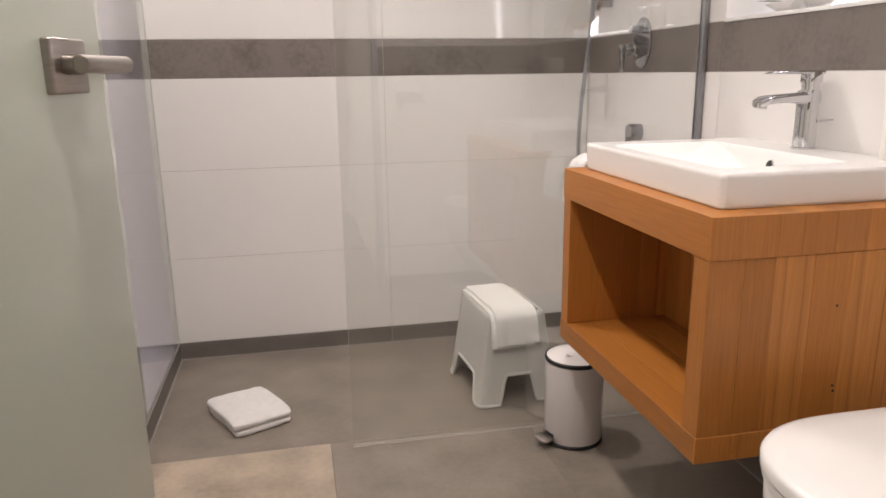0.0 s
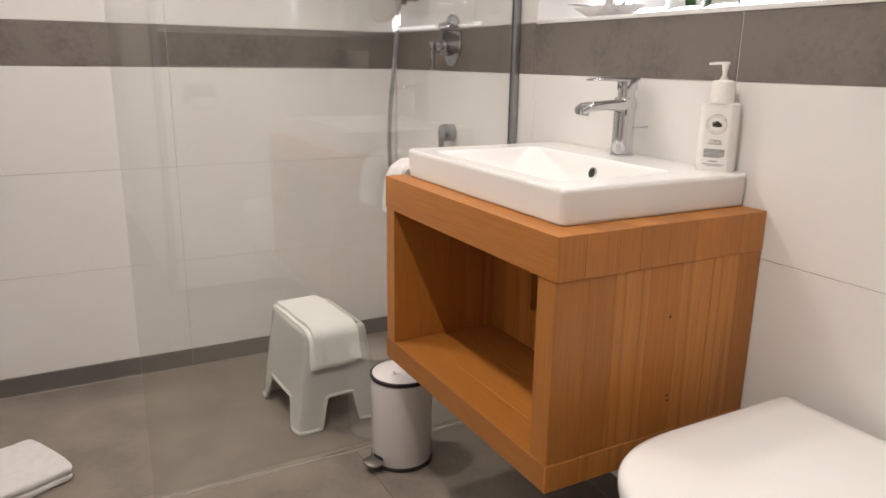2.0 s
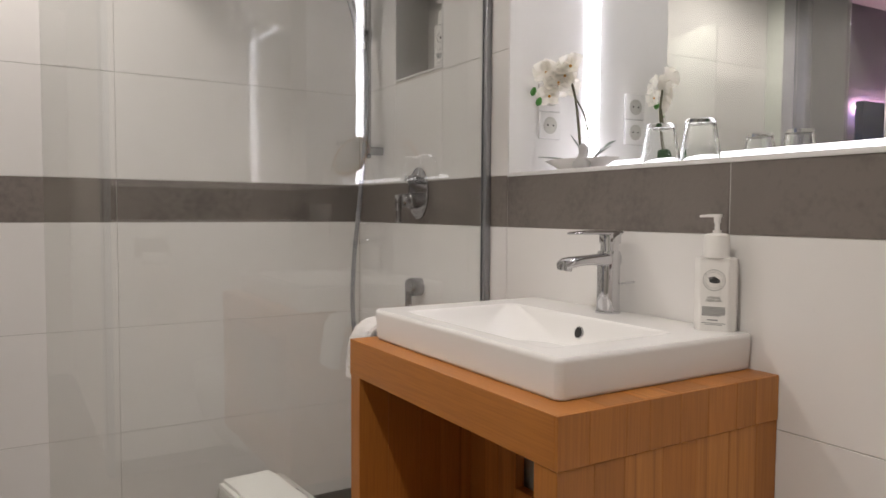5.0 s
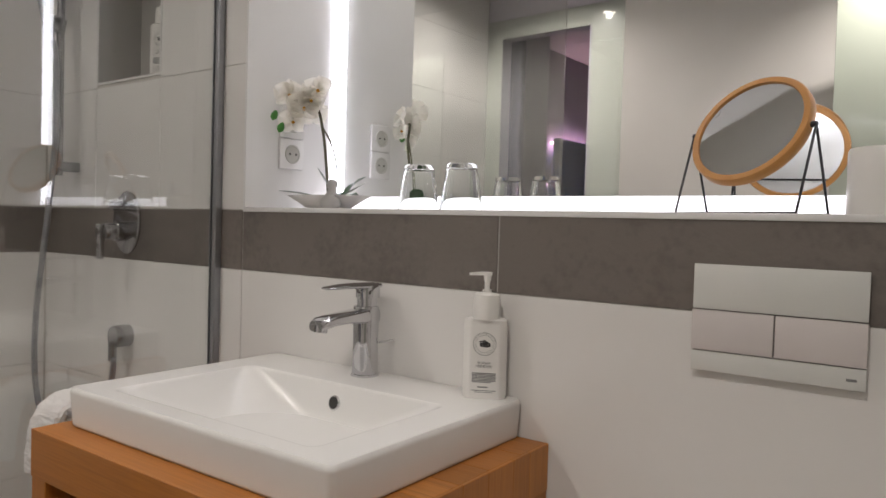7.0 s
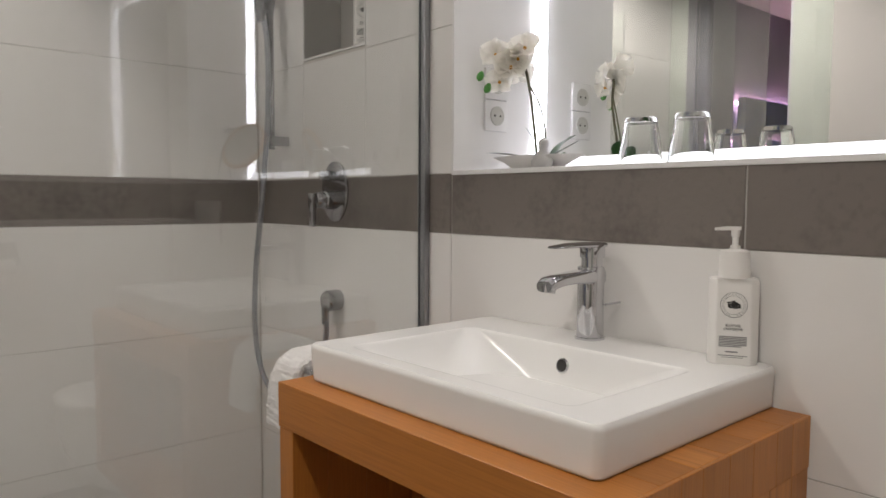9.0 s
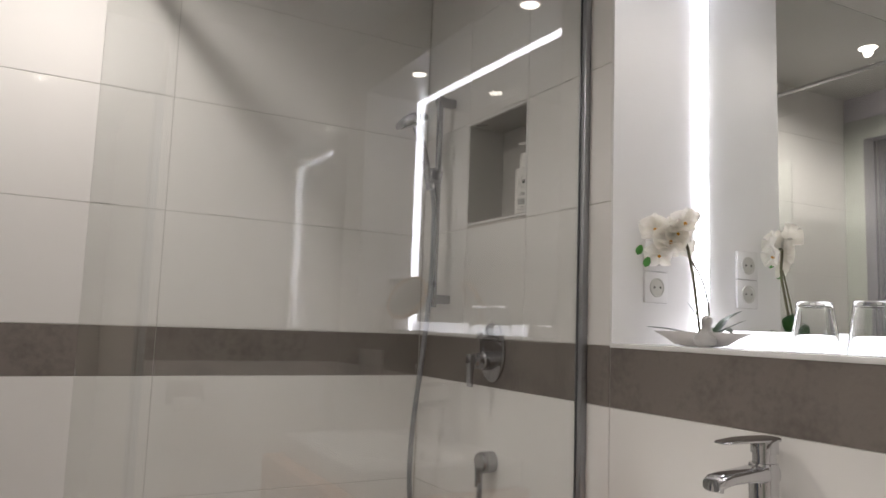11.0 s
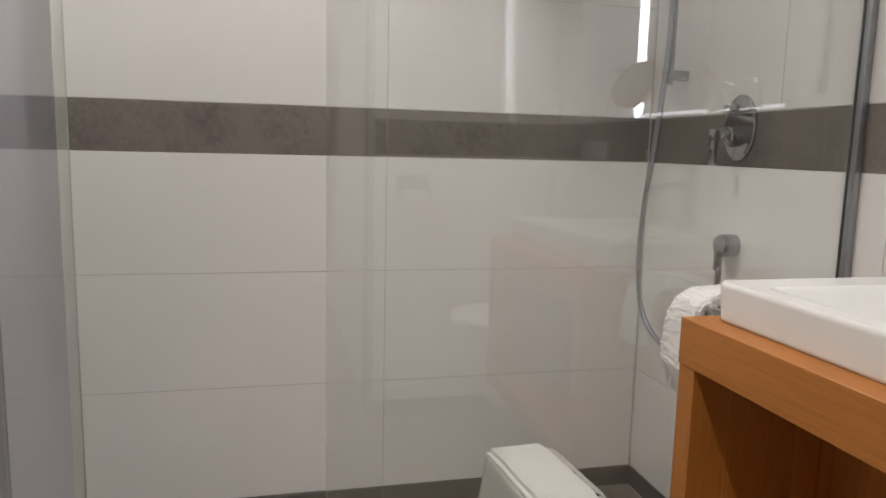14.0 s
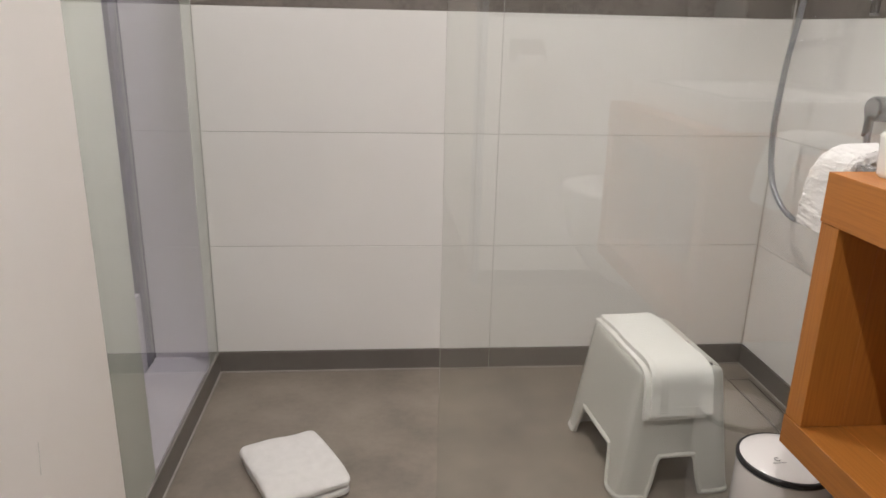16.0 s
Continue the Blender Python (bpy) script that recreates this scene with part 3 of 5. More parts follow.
# ---- mirror niche ----
niche = tagged(thing("mirror_niche", (EAST, 1.41, SHELF_Z)), "recessed niche with white lining and light strips", "niche", "", "structure")
part("shelf", box(EAST - 0.003, MIRROR_X, NICHE_S, NICHE_N, SHELF_Z - 0.010, SHELF_Z, 0.0012), "shelf", niche)
part("side_panel", box(EAST - 0.001, MIRROR_X, NICHE_N, NICHE_N + 0.006, SHELF_Z - 0.010, SOFFIT_Z + 0.006), "shelf", niche)
part("side_panel", box(EAST - 0.001, MIRROR_X, NICHE_S - 0.006, NICHE_S, SHELF_Z - 0.010, SOFFIT_Z + 0.006), "shelf", niche)
part("top_panel", box(EAST - 0.001, MIRROR_X, NICHE_S, NICHE_N, SOFFIT_Z, SOFFIT_Z + 0.006), "shelf", niche)
X0, X1 = MIRROR_X - 0.011, MIRROR_X + 0.003
part("light_strip", box(X0, X1, NICHE_N - 0.010, NICHE_N, SHELF_Z + 0.001, SOFFIT_Z), "led", niche, "white light strip")
part("light_strip", box(X0 - 0.031, X1, NICHE_S, NICHE_S + 0.004, SHELF_Z + 0.001, SOFFIT_Z), "led", niche, "white light strip")
part("light_strip", turned(box(-0.017, -0.001, NICHE_S - 1.440, NICHE_N - 1.454, -0.004, 0.0), pose(MIRROR_X - 0.009, 1.447, SOFFIT_Z, 0, 0, -1.4)), "led", niche, "white light strip")
part("light_strip", turned(box(-0.010, -0.002, NICHE_S - 1.440, NICHE_N - 1.454, 0.0, 0.037), pose(MIRROR_X - 0.009, 1.447, SHELF_Z, 0, 0, -1.4)), "band_light", niche, "white opal light band")
wall_mirror = thing("wall_mirror", (MIRROR_X - 0.009, 1.447, SHELF_Z), -1.4, label="large frameless mirror filling the back of a lit niche", category="mirror")
part("glass_plate", box(0, 0.005, NICHE_S - 1.451, NICHE_N - 1.443, -0.006, SOFFIT_Z - SHELF_Z + 0.004), "mirror", wall_mirror, local=True, soft=False)

# shower niche lining, its recess shade put into the tile colour
shniche = tagged(thing("shower_niche", (EAST, 2.61, 1.541)), "square recess lined with tile toned grey for shade", "niche", "", "structure")
part("lining", box(EAST + 0.001, 0.959, 2.418, 2.423, 1.542, 1.854), "niche", shniche, soft=False)
part("lining", box(EAST + 0.001, 0.959, 2.716, 2.721, 1.542, 1.854), "niche", shniche, soft=False)
part("lining", box(EAST + 0.001, 0.959, 2.423, 2.716, 1.542, 1.547), "niche", shniche, soft=False)
part("lining", box(EAST + 0.001, 0.959, 2.423, 2.716, 1.849, 1.854), "niche", shniche, soft=False)
part("lining", box(0.953, 0.959, 2.423, 2.716, 1.547, 1.849), "niche", shniche, soft=False)
for a in ((2.416, 2.421, 1.539, 1.857), (2.718, 2.723, 1.539, 1.857), (2.421, 2.718, 1.539, 1.544), (2.421, 2.718, 1.852, 1.857)):
    part("edge_trim", box(EAST - 0.002, EAST + 0.006, *a), "shelf", shniche, "white edge trim", soft=False)

# ---- shower glass ----
GH = 2.285
screen = thing("shower_screen", (0.3, GLASS_Y, 0), label="clear frameless glass shower screen with wall profile and stabiliser bar", category="shower screen")
sheet = part("glass_sheet", box(-0.229, EAST - 0.012, GLASS_Y - 0.003, GLASS_Y + 0.003, 0.004, GH, 0.0006, 1), "glass", screen, "clear glass sheet", soft=False)
sheet.visible_shadow = False
part("wall_profile", box(EAST - 0.017, EAST - 0.001, GLASS_Y - 0.019, GLASS_Y - 0.0045, 0.067, GH, 0.001), "profile", screen, "grey aluminium profile")
part("wall_profile", box(EAST - 0.017, EAST - 0.001, GLASS_Y + 0.0045, GLASS_Y + 0.008, 0.067, GH, 0.001), "profile", screen, "grey aluminium profile")
part("stabiliser_bar", tube([(-0.205, GLASS_Y - 0.02, GH + 0.012), (-0.205, NORTH - 0.002, GH + 0.012)], 0.0095, 14), "chrome", screen, "round chrome bar")
part("clamp", box(-0.222, -0.188, GLASS_Y - 0.016, GLASS_Y + 0.016, GH - 0.035, GH + 0.022, 0.003), "chrome", screen, "chrome clamp")
part("wall_rosette", turned(lathe(0, 0, [(0.018, 0), (0.018, 0.004), (0.012, 0.010)], 24), pose(-0.205, NORTH - 0.001, GH + 0.012, 90, 0, 0)), "chrome", screen)

# ---- shower fittings ----
rail = thing("shower_rail", (0.773, 2.815, 1.3), label="chrome shower rail with hand shower and grey hose", category="shower")
part("rail", tube([(0.773, 2.815, 1.29), (0.773, 2.815, 1.975)], 0.0105, 18), "shower_chrome", rail)
for rz in (1.315, 1.945):
    part("wall_bracket", box(0.760, EAST - 0.001, 2.802, 2.828, rz - 0.014, rz + 0.014, 0.004), "shower_chrome", rail)
part("slider", turned(box(-0.026, 0.018, -0.020, 0.020, -0.022, 0.022, 0.007, 3), pose(0.763, 2.815, 1.70, 0, 12, 0)), "shower_chrome", rail)
hand = part("hand_shower", tube(spline([(0.746, 2.815, 1.655), (0.736, 2.815, 1.70), (0.716, 2.817, 1.79), (0.691, 2.819, 1.850)], 6), 0.012, 16), "shower_chrome", rail, "chrome hand shower")
head = turned(lathe(0, 0, [(0.044, -0.016), (0.053, -0.014), (0.055, -0.004), (0.050, 0.006), (0.018, 0.020)], 36), pose(0.675, 2.820, 1.868, 0, -24, 0))
part("spray_head", head, "shower_chrome", hand)
face = turned(lathe(0, 0, [(0.042, -0.0175), (0.042, -0.016)], 36), pose(0.675, 2.820, 1.868, 0, -24, 0))
part("spray_face", face, "plastic", hand, "pale spray face")
line = spline([(0.748, 2.803, 1.655), (0.756, 2.800, 1.58), (0.760, 2.808, 1.40), (0.743, 2.803, 1.22), (0.730, 2.808, 1.07), (0.723, 2.824, 0.93), (0.720, 2.826, 0.76),
               (0.726, 2.793, 0.63), (0.738, 2.705, 0.568), (0.753, 2.640, 0.588), (0.773, 2.568, 0.67), (0.783, 2.540, 0.775), (0.785, 2.546, 0.83)], 10)
part("hose", tube(line, 0.0078, 10), "hose", rail, "silver grey shower hose")

valve = thing("shower_mixer", (EAST, 2.556, 1.165), label="chrome concealed shower mixer with lever and diverter", category="shower mixer")
ell = [[(EAST - d, 2.556 + r * 0.062 * math.cos(2 * math.pi * i / 44), 1.165 + r * 0.082 * math.sin(2 * math.pi * i / 44)) for i in range(44)] for r, d in ((1.0, 0.0), (1.0, 0.005), (0.95, 0.008))]
part("plate", loft(ell), "shower_chrome", valve)
part("knob", turned(lathe(0, 0, [(0.013, 0), (0.013, 0.038), (0.010, 0.041)], 24), pose(EAST - 0.008, 2.556, 1.208, 0, -90, 0)), "shower_chrome", valve)
part("lever_body", turned(lathe(0, 0, [(0.026, 0), (0.026, 0.03), (0.022, 0.034), (0.022, 0.055), (0.018, 0.060)], 30), pose(EAST - 0.008, 2.556, 1.142, 0, -90, 0)), "shower_chrome", valve)
lever = loft([[(EAST - 0.074 + ax * tk, 2.556 + ay * w, z) for ax, ay in ((-1, -1), (1, -1), (1, 1), (-1, 1))] for z, w, tk in ((1.160, 0.011, 0.008), (1.135, 0.011, 0.009), (1.110, 0.010, 0.006), (1.080, 0.011, 0.005), (1.070, 0.011, 0.005))])
bmesh.ops.bevel(lever, geom=lever.edges[:], offset=0.002, segments=2, affect="EDGES", profile=0.5)
part("lever", lever, "shower_chrome", valve)

elbow = thing("hose_outlet", (EAST, 2.546, 0.868), label="round chrome wall outlet for the shower hose", category="hose outlet")
part("rosette", turned(lathe(0, 0, [(0.029, 0), (0.029, 0.036), (0.025, 0.043), (0.016, 0.045)], 32), pose(EAST - 0.0005, 2.546, 0.868, 0, -90, 0)), "shower_chrome", elbow)
part("connector", tube([(0.785, 2.546, 0.852), (0.785, 2.546, 0.806)], 0.0105, 16), "shower_chrome", elbow)

drain = thing("linear_drain", (0.77, 2.6, 0.0), label="narrow steel frame of a tiled linear drain", category="drain")
for a in ((0.735, 0.7385, 2.301, 2.889), (0.8025, 0.806, 2.301, 2.889), (0.7385, 0.8025, 2.301, 2.3045), (0.7385, 0.8025, 2.8855, 2.889)):
    part("frame_bar", box(a[0], a[1], a[2], a[3], -0.010, 0.0012), "steel", drain, soft=False)


# ---- vanity ----
VX0, VX1, VY0, VY1 = 0.335, EAST - 0.001, 1.304, 1.983
vanity = thing("vanity_unit", (0.58, 1.65, 0.369), label="open wall-hung vanity box of oiled golden hardwood staves", category="vanity")


def staves(parent, label, along, lo, hi, count, other, zz, material):
    """A board glued from staves that lie side by side along one axis."""
    step = (hi - lo) / count
    cuts = [lo] + [lo + step * (i + random.uniform(-0.22, 0.22)) for i in range(1, count)] + [hi]
    first = None
    for a, b in zip(cuts, cuts[1:]):
        if along == "x":
            bm = box(a + 0.0001, b - 0.0001, other[0], other[1], zz[0], zz[1], 0.0007, 1)
        else:
            bm = box(other[0], other[1], a + 0.0001, b - 0.0001, zz[0], zz[1], 0.0007, 1)
        part("stave", bm, material, parent, soft=False)


top = part("top_board", box(VX0 + 0.004, VX1 - 0.004, VY0 + 0.004, VY1 - 0.004, 0.759, 0.827), "wood_y", vanity, soft=False)
staves(top, "", "x", VX0, VX1, 6, (VY0 + 0.006, VY1), (0.755, 0.832), "wood_y")
staves(top, "", "x", VX0, VX1, 8, (VY0, VY0 + 0.006), (0.755, 0.832), "wood_z")
bottom = part("bottom_board", box(VX0 + 0.004, VX1 - 0.004, VY0 + 0.004, VY1 - 0.004, 0.373, 0.417), "wood_y", vanity, soft=False)
staves(bottom, "", "x", VX0, VX1, 6, (VY0 + 0.006, VY1), (0.369, 0.421), "wood_y")
staves(bottom, "", "x", VX0, VX1, 8, (VY0, VY0 + 0.006), (0.369, 0.421), "wood_z")
for ya, yb in ((VY0 + 0.0015, VY0 + 0.051), (VY1 - 0.045, VY1 - 0.0015)):
    side = part("side_board", box(VX0 + 0.006, VX1 - 0.006, ya + 0.004, yb - 0.004, 0.422, 0.754), "wood_z", vanity, soft=False)
    staves(side, "", "x", VX0 + 0.0015, VX1, 7, (ya, yb), (0.4217, 0.7543), "wood_z")
back = part("back_board", box(0.625, 0.639, 1.770, VY1 - 0.047, 0.423, 0.753), "wood_z", vanity, soft=False)
staves(back, "", "y", 1.765, VY1 - 0.0455, 3, (0.619, 0.643), (0.4217, 0.7543), "wood_z")
staves(back, "", "y", VY0 + 0.0515, 1.7645, 6, (0.619, 0.643), (0.4217, 0.520), "wood_z")
part("pipe_cover", box(0.660, 0.672, VY0 + 0.055, 1.86, 0.4217, 0.7543, 0.002), "plate", vanity, "pale grey cover behind the cut-out")
for kx, ky, kz in ((0.611, VY0 + 0.0012, 0.497), (0.613, VY0 + 0.0012, 0.486), (0.600, VY0 + 0.0012, 0.655)):
    part("knot", turned(lathe(0, 0, [(0.0026, 0), (0.0026, 0.0008)], 12), pose(kx, ky, kz, 90, 0, 0)), "hole", vanity, "small dark knot")

# basin: outer box with rounded edges and a sunken bowl
SX0, SX1, SY0, SY1, SZ = 0.379, EAST - 0.001, 1.354, 1.957, 0.897
BX0, BX1, BY0, BY1 = 0.419, 0.700, 1.424, 1.889
basin = thing("wash_basin", (0.60, 1.657, 0.832), label="rectangular white ceramic countertop basin", category="wash basin")
rings = [rr(SX0 + 0.006, SX1, SY0 + 0.006, SY1 - 0.006, 0.8325, 0.012, 14), rr(SX0 + 0.003, SX1, SY0 + 0.003, SY1 - 0.003, 0.836, 0.013, 14),
         rr(SX0 + 0.0028, SX1, SY0 + 0.0028, SY1 - 0.0028, 0.839, 0.013, 14), rr(SX0 + 0.0002, SX1, SY0 + 0.0002, SY1 - 0.0002, 0.887, 0.013, 14), rr(SX0, SX1, SY0, SY1, 0.890, 0.013, 14), rr(SX0 + 0.001, SX1, SY0 + 0.001, SY1 - 0.001, 0.8945, 0.013, 14),
         rr(SX0 + 0.0035, SX1 - 0.002, SY0 + 0.0035, SY1 - 0.0035, 0.8972, 0.012, 14), rr(SX0 + 0.007, SX1 - 0.004, SY0 + 0.007, SY1 - 0.007, SZ, 0.011, 14), rr(SX0 + 0.010, SX1 - 0.006, SY0 + 0.010, SY1 - 0.010, SZ, 0.010, 14)]
for dx0, dx1, dy0, dy1, dz, rad in ((-0.005, -0.005, -0.005, -0.005, 0.0, 0.018), (-0.002, -0.002, -0.002, -0.002, 0.0, 0.020), (0.0, 0.0, 0.0, 0.001, 0.0012, 0.022), (0.001, 0.001, 0.002, 0.005, 0.005, 0.032), (0.003, 0.003, 0.006, 0.016, 0.018, 0.060), (0.007, 0.006, 0.012, 0.032, 0.034, 0.088),
                                    (0.013, 0.011, 0.022, 0.052, 0.050, 0.108), (0.023, 0.019, 0.036, 0.076, 0.066, 0.116), (0.038, 0.032, 0.058, 0.106, 0.081, 0.108), (0.060, 0.052, 0.088, 0.140, 0.092, 0.086), (0.088, 0.080, 0.130, 0.178, 0.099, 0.056), (0.118, 0.113, 0.20, 0.215, 0.103, 0.01)):
    rings.append(rr(BX0 + dx0, BX1 - dx1, BY0 + dy0, BY1 - dy1, SZ - dz, rad, 14))
part("bowl", loft(rings), "ceramic", basin)
oy = 1.656
part("overflow_ring", turned(lathe(0, 0, [(0.013, -0.004), (0.013, 0.0015), (0.0105, 0.003), (0.0100, 0.001)], 28), pose(BX1 - 0.0062, oy, SZ - 0.034, 0, -77, 0)), "chrome", basin, "chrome overflow ring")
part("overflow_hole", turned(lathe(0, 0, [(0.0100, 0.0), (0.0100, 0.0015)], 24), pose(BX1 - 0.0062, oy, SZ - 0.034, 0, -77, 0)), "hole", basin, "dark overflow hole")
part("drain_cap", lathe((BX0 + BX1) / 2, (BY0 + BY1) / 2, [(0.031, SZ - 0.104), (0.031, SZ - 0.100), (0.027, SZ - 0.0975)], 32), "chrome", basin, "chrome drain cap")
part("silicone_seam", box(SX0 + 0.03, SX1 - 0.002, SY0 + 0.0115, SY0 + 0.014, 0.8322, 0.835), "grout", basin, "", soft=False)

# basin tap
FX, FY = 0.782, 1.666
tap = thing("basin_tap", (FX, FY, SZ), label="chrome single-lever basin tap", category="tap")


def oval(cx, cy, z, rx, ry, n=36, p=2.6):
    out = []
    for i in range(n):
        c, s = math.cos(2 * math.pi * i / n), math.sin(2 * math.pi * i / n)
        out.append((cx + rx * math.copysign(abs(c) ** (2 / p), c), cy + ry * math.copysign(abs(s) ** (2 / p), s), z))
    return out


part("body", loft([oval(FX, FY, z, rx, ry) for z, rx, ry in ((SZ, 0.0245, 0.0245), (SZ + 0.004, 0.0245, 0.0245), (SZ + 0.005, 0.0225, 0.0225), (SZ + 0.06, 0.0215, 0.0215), (SZ + 0.125, 0.0225, 0.0225), (SZ + 0.130, 0.021, 0.021))]), "chrome", tap)


def spout_ring(x, zc, hw, hh):
    return [(x, FY + hw * math.copysign(abs(math.cos(a)) ** 0.6, math.cos(a)), zc + hh * math.copysign(abs(math.sin(a)) ** 0.6, math.sin(a))) for a in [2 * math.pi * i / 28 for i in range(28)]]


part("spout", loft([spout_ring(x, z, w, h) for x, z, w, h in ((FX + 0.016, SZ + 0.112, 0.021, 0.015), (FX - 0.02, SZ + 0.113, 0.021, 0.014), (FX - 0.06, SZ + 0.113, 0.0195, 0.0105), (FX - 0.095, SZ + 0.111, 0.019, 0.010), (FX - 0.118, SZ + 0.107, 0.0185, 0.011), (FX - 0.128, SZ + 0.103, 0.016, 0.009))]), "chrome", tap)
part("aerator", turned(lathe(0, 0, [(0.0125, 0), (0.0125, 0.012), (0.0095, 0.0125)], 24), pose(FX - 0.116, FY, SZ + 0.104, 0, 190, 0)), "chrome", tap)
part("collar", loft([oval(FX + 0.002, FY, z, r, r) for z, r in ((SZ + 0.130, 0.0175), (SZ + 0.150, 0.0175))]), "chrome", tap)
part("lever_base", loft([oval(FX + 0.003, FY, z, rx, r) for z, rx, r in ((SZ + 0.146, 0.021, 0.0205), (SZ + 0.166, 0.021, 0.0205), (SZ + 0.171, 0.019, 0.019))]), "chrome", tap)
part("lever", loft([spout_ring(x, z, w, h) for x, z, w, h in ((FX + 0.022, SZ + 0.168, 0.019, 0.0045), (FX - 0.02, SZ + 0.1685, 0.0195, 0.005), (FX - 0.06, SZ + 0.169, 0.018, 0.0042), (FX - 0.10, SZ + 0.1675, 0.015, 0.0025), (FX - 0.106, SZ + 0.167, 0.012, 0.0015))]), "chrome", tap)
part("pull_rod", tube([(FX + 0.016, FY - 0.02, SZ + 0.062), (FX + 0.030, FY - 0.028, SZ + 0.064), (FX + 0.040, FY - 0.036, SZ + 0.066)], 0.0022, 8), "chrome", tap)


# ---- soap bottle ----
def text_mesh(words, size):
    cu = bpy.data.curves.new("text", "FONT")
    cu.body, cu.size, cu.align_x, cu.extrude = words, size, "CENTER", 0.0001
    ob = new("text", cu)
    bpy.context.view_layer.update()
    me = bpy.data.meshes.new_from_object(ob.evaluated_get(bpy.context.evaluated_depsgraph_get()))
    bpy.data.objects.remove(ob)
    bpy.data.curves.remove(cu)
    bm = bmesh.new()
    bm.from_mesh(me)
    bpy.data.meshes.remove(me)
    return bm


def soap_bottle(at, turn, label):
    """Flat bottle with bevelled flanks; its printed face looks to -y before the turn."""
    b = thing("soap_bottle", at, turn, label, "soap bottle", "soap bottles")
    w, d = 0.0385, 0.019
    octo = lambda k, z, s=1.0: [(x * s, y * s, z) for x, y in ((-w + 0.012, -d), (w - 0.012, -d), (w, -d + 0.012), (w, d - 0.004), (w - 0.004, d), (-w + 0.004, d), (-w, d - 0.004), (-w, -d + 0.012))]
    bm = loft([octo(0, 0.0, 0.96), octo(0, 0.003), octo(0, 0.132), octo(0, 0.139, 0.96), octo(0, 0.1415, 0.80)])
    bmesh.ops.bevel(bm, geom=[e for e in bm.edges if abs(e.verts[0].co.z - e.verts[1].co.z) > 0.05], offset=0.003, segments=3, affect="EDGES", profile=0.5)
    part("body", bm, "bottle", b, local=True)
    part("cap", lathe(0, 0, [(0.0245, 0.1405), (0.0242, 0.172), (0.0225, 0.184), (0.018, 0.1865), (0.008, 0.188), (0.008, 0.193)], 32), "bottle", b, "white screw cap", True)
    pump = part("pump", lathe(0, 0, [(0.0048, 0.193), (0.0048, 0.207), (0.0062, 0.208), (0.0070, 0.219)], 20), "bottle", b, "white pump head", True)
    bm = loft([[(x, yy * hw, z + zz * hh) for yy, zz in ((-1, -1), (1, -1), (1, 1), (-1, 1))] for x, z, hw, hh in ((0.008, 0.221, 0.007, 0.003), (-0.012, 0.221, 0.006, 0.003), (-0.032, 0.2195, 0.004, 0.0022))])
    part("nozzle", bm, "bottle", pump, "", True)
    f = -d - 0.0003
    ring = lambda r: [(r * math.cos(a), f, 0.098 + r * math.sin(a)) for a in [2 * math.pi * i / 40 for i in range(40)]]
    bm = loft([ring(0.0205), ring(0.0198)], False, False)
    bm = loft([ring(0.0155), ring(0.0151)], False, False, bm=bm)
    emblem = part("emblem", bm, "ink", b, "round printed emblem", True)
    rnd = random.Random(4)
    bm = bmesh.new()
    for i in range(54):
        ea, er = rnd.uniform(0, 6.28), rnd.uniform(0, 1) ** 0.5
        ex, ez = 0.0105 * er * math.cos(ea), 0.0065 * er * math.sin(ea)
        box(ex - rnd.uniform(0.0008, 0.003), ex + rnd.uniform(0.0008, 0.003), f, f + 0.0002, 0.098 + ez - 0.0008, 0.098 + ez + 0.0008, bm=bm)
    part("emblem_print", bm, "ink", emblem, "", True)
    bm = bmesh.new()
    for i in range(22):
        a = radians(-160 + 320 * i / 21)
        ex, ez = 0.0177 * math.sin(a), 0.098 + 0.0177 * math.cos(a)
        box(ex - 0.0006, ex + 0.0006, f, f + 0.0002, ez - 0.0006, ez + 0.0006, bm=bm)
    part("emblem_rim", bm, "greyink", emblem, "", True)
    for words, z in (("FLÜSSIGE", 0.0625), ("CREMESEIFE", 0.0565)):
        part("print", turned(text_mesh(words, 0.0056), pose(0, f, z, 90, 0, 0)), "ink", b, "", True, soft=False)
    bm = bmesh.new()
    for i in range(7):
        z = 0.046 - i * 0.0026
        box(-0.021, 0.021 - (0.008 if i == 6 else 0), f, f + 0.0002, z - 0.0008, z + 0.0008, bm=bm)
    box(-0.011, 0.008, f, f + 0.0002, 0.0205, 0.0225, bm=bm)
    box(-0.022, 0.022, f, f + 0.0002, 0.0148, 0.0160, bm=bm)
    box(-0.016, 0.016, f, f + 0.0002, 0.0120, 0.0130, bm=bm)
    part("small_print", bm, "greyink", b, "grey rows of small print", True, soft=False)
    b.scale = (0.93, 0.93, 0.93)
    return b


soap_bottle((0.792, 1.409, SZ), -62, "white pump bottle of cream soap standing on the basin rim")
soap_bottle((0.868, 2.468, 1.548), -62, "white pump bottle standing in the shower niche")

# ---- towel rail and towel beside the vanity ----
trail = thing("towel_rail", (0.44, 2.08, 0.83), label="short chrome towel rail on the vanity's side", category="towel rail")
part("bar", box(0.426, 0.458, 1.984, 2.150, 0.818, 0.830, 0.002), "chrome", trail)
towel = thing("hanging_towel", (0.44, 2.08, 0.83), label="white terry towel hung over the short rail", category="towel")
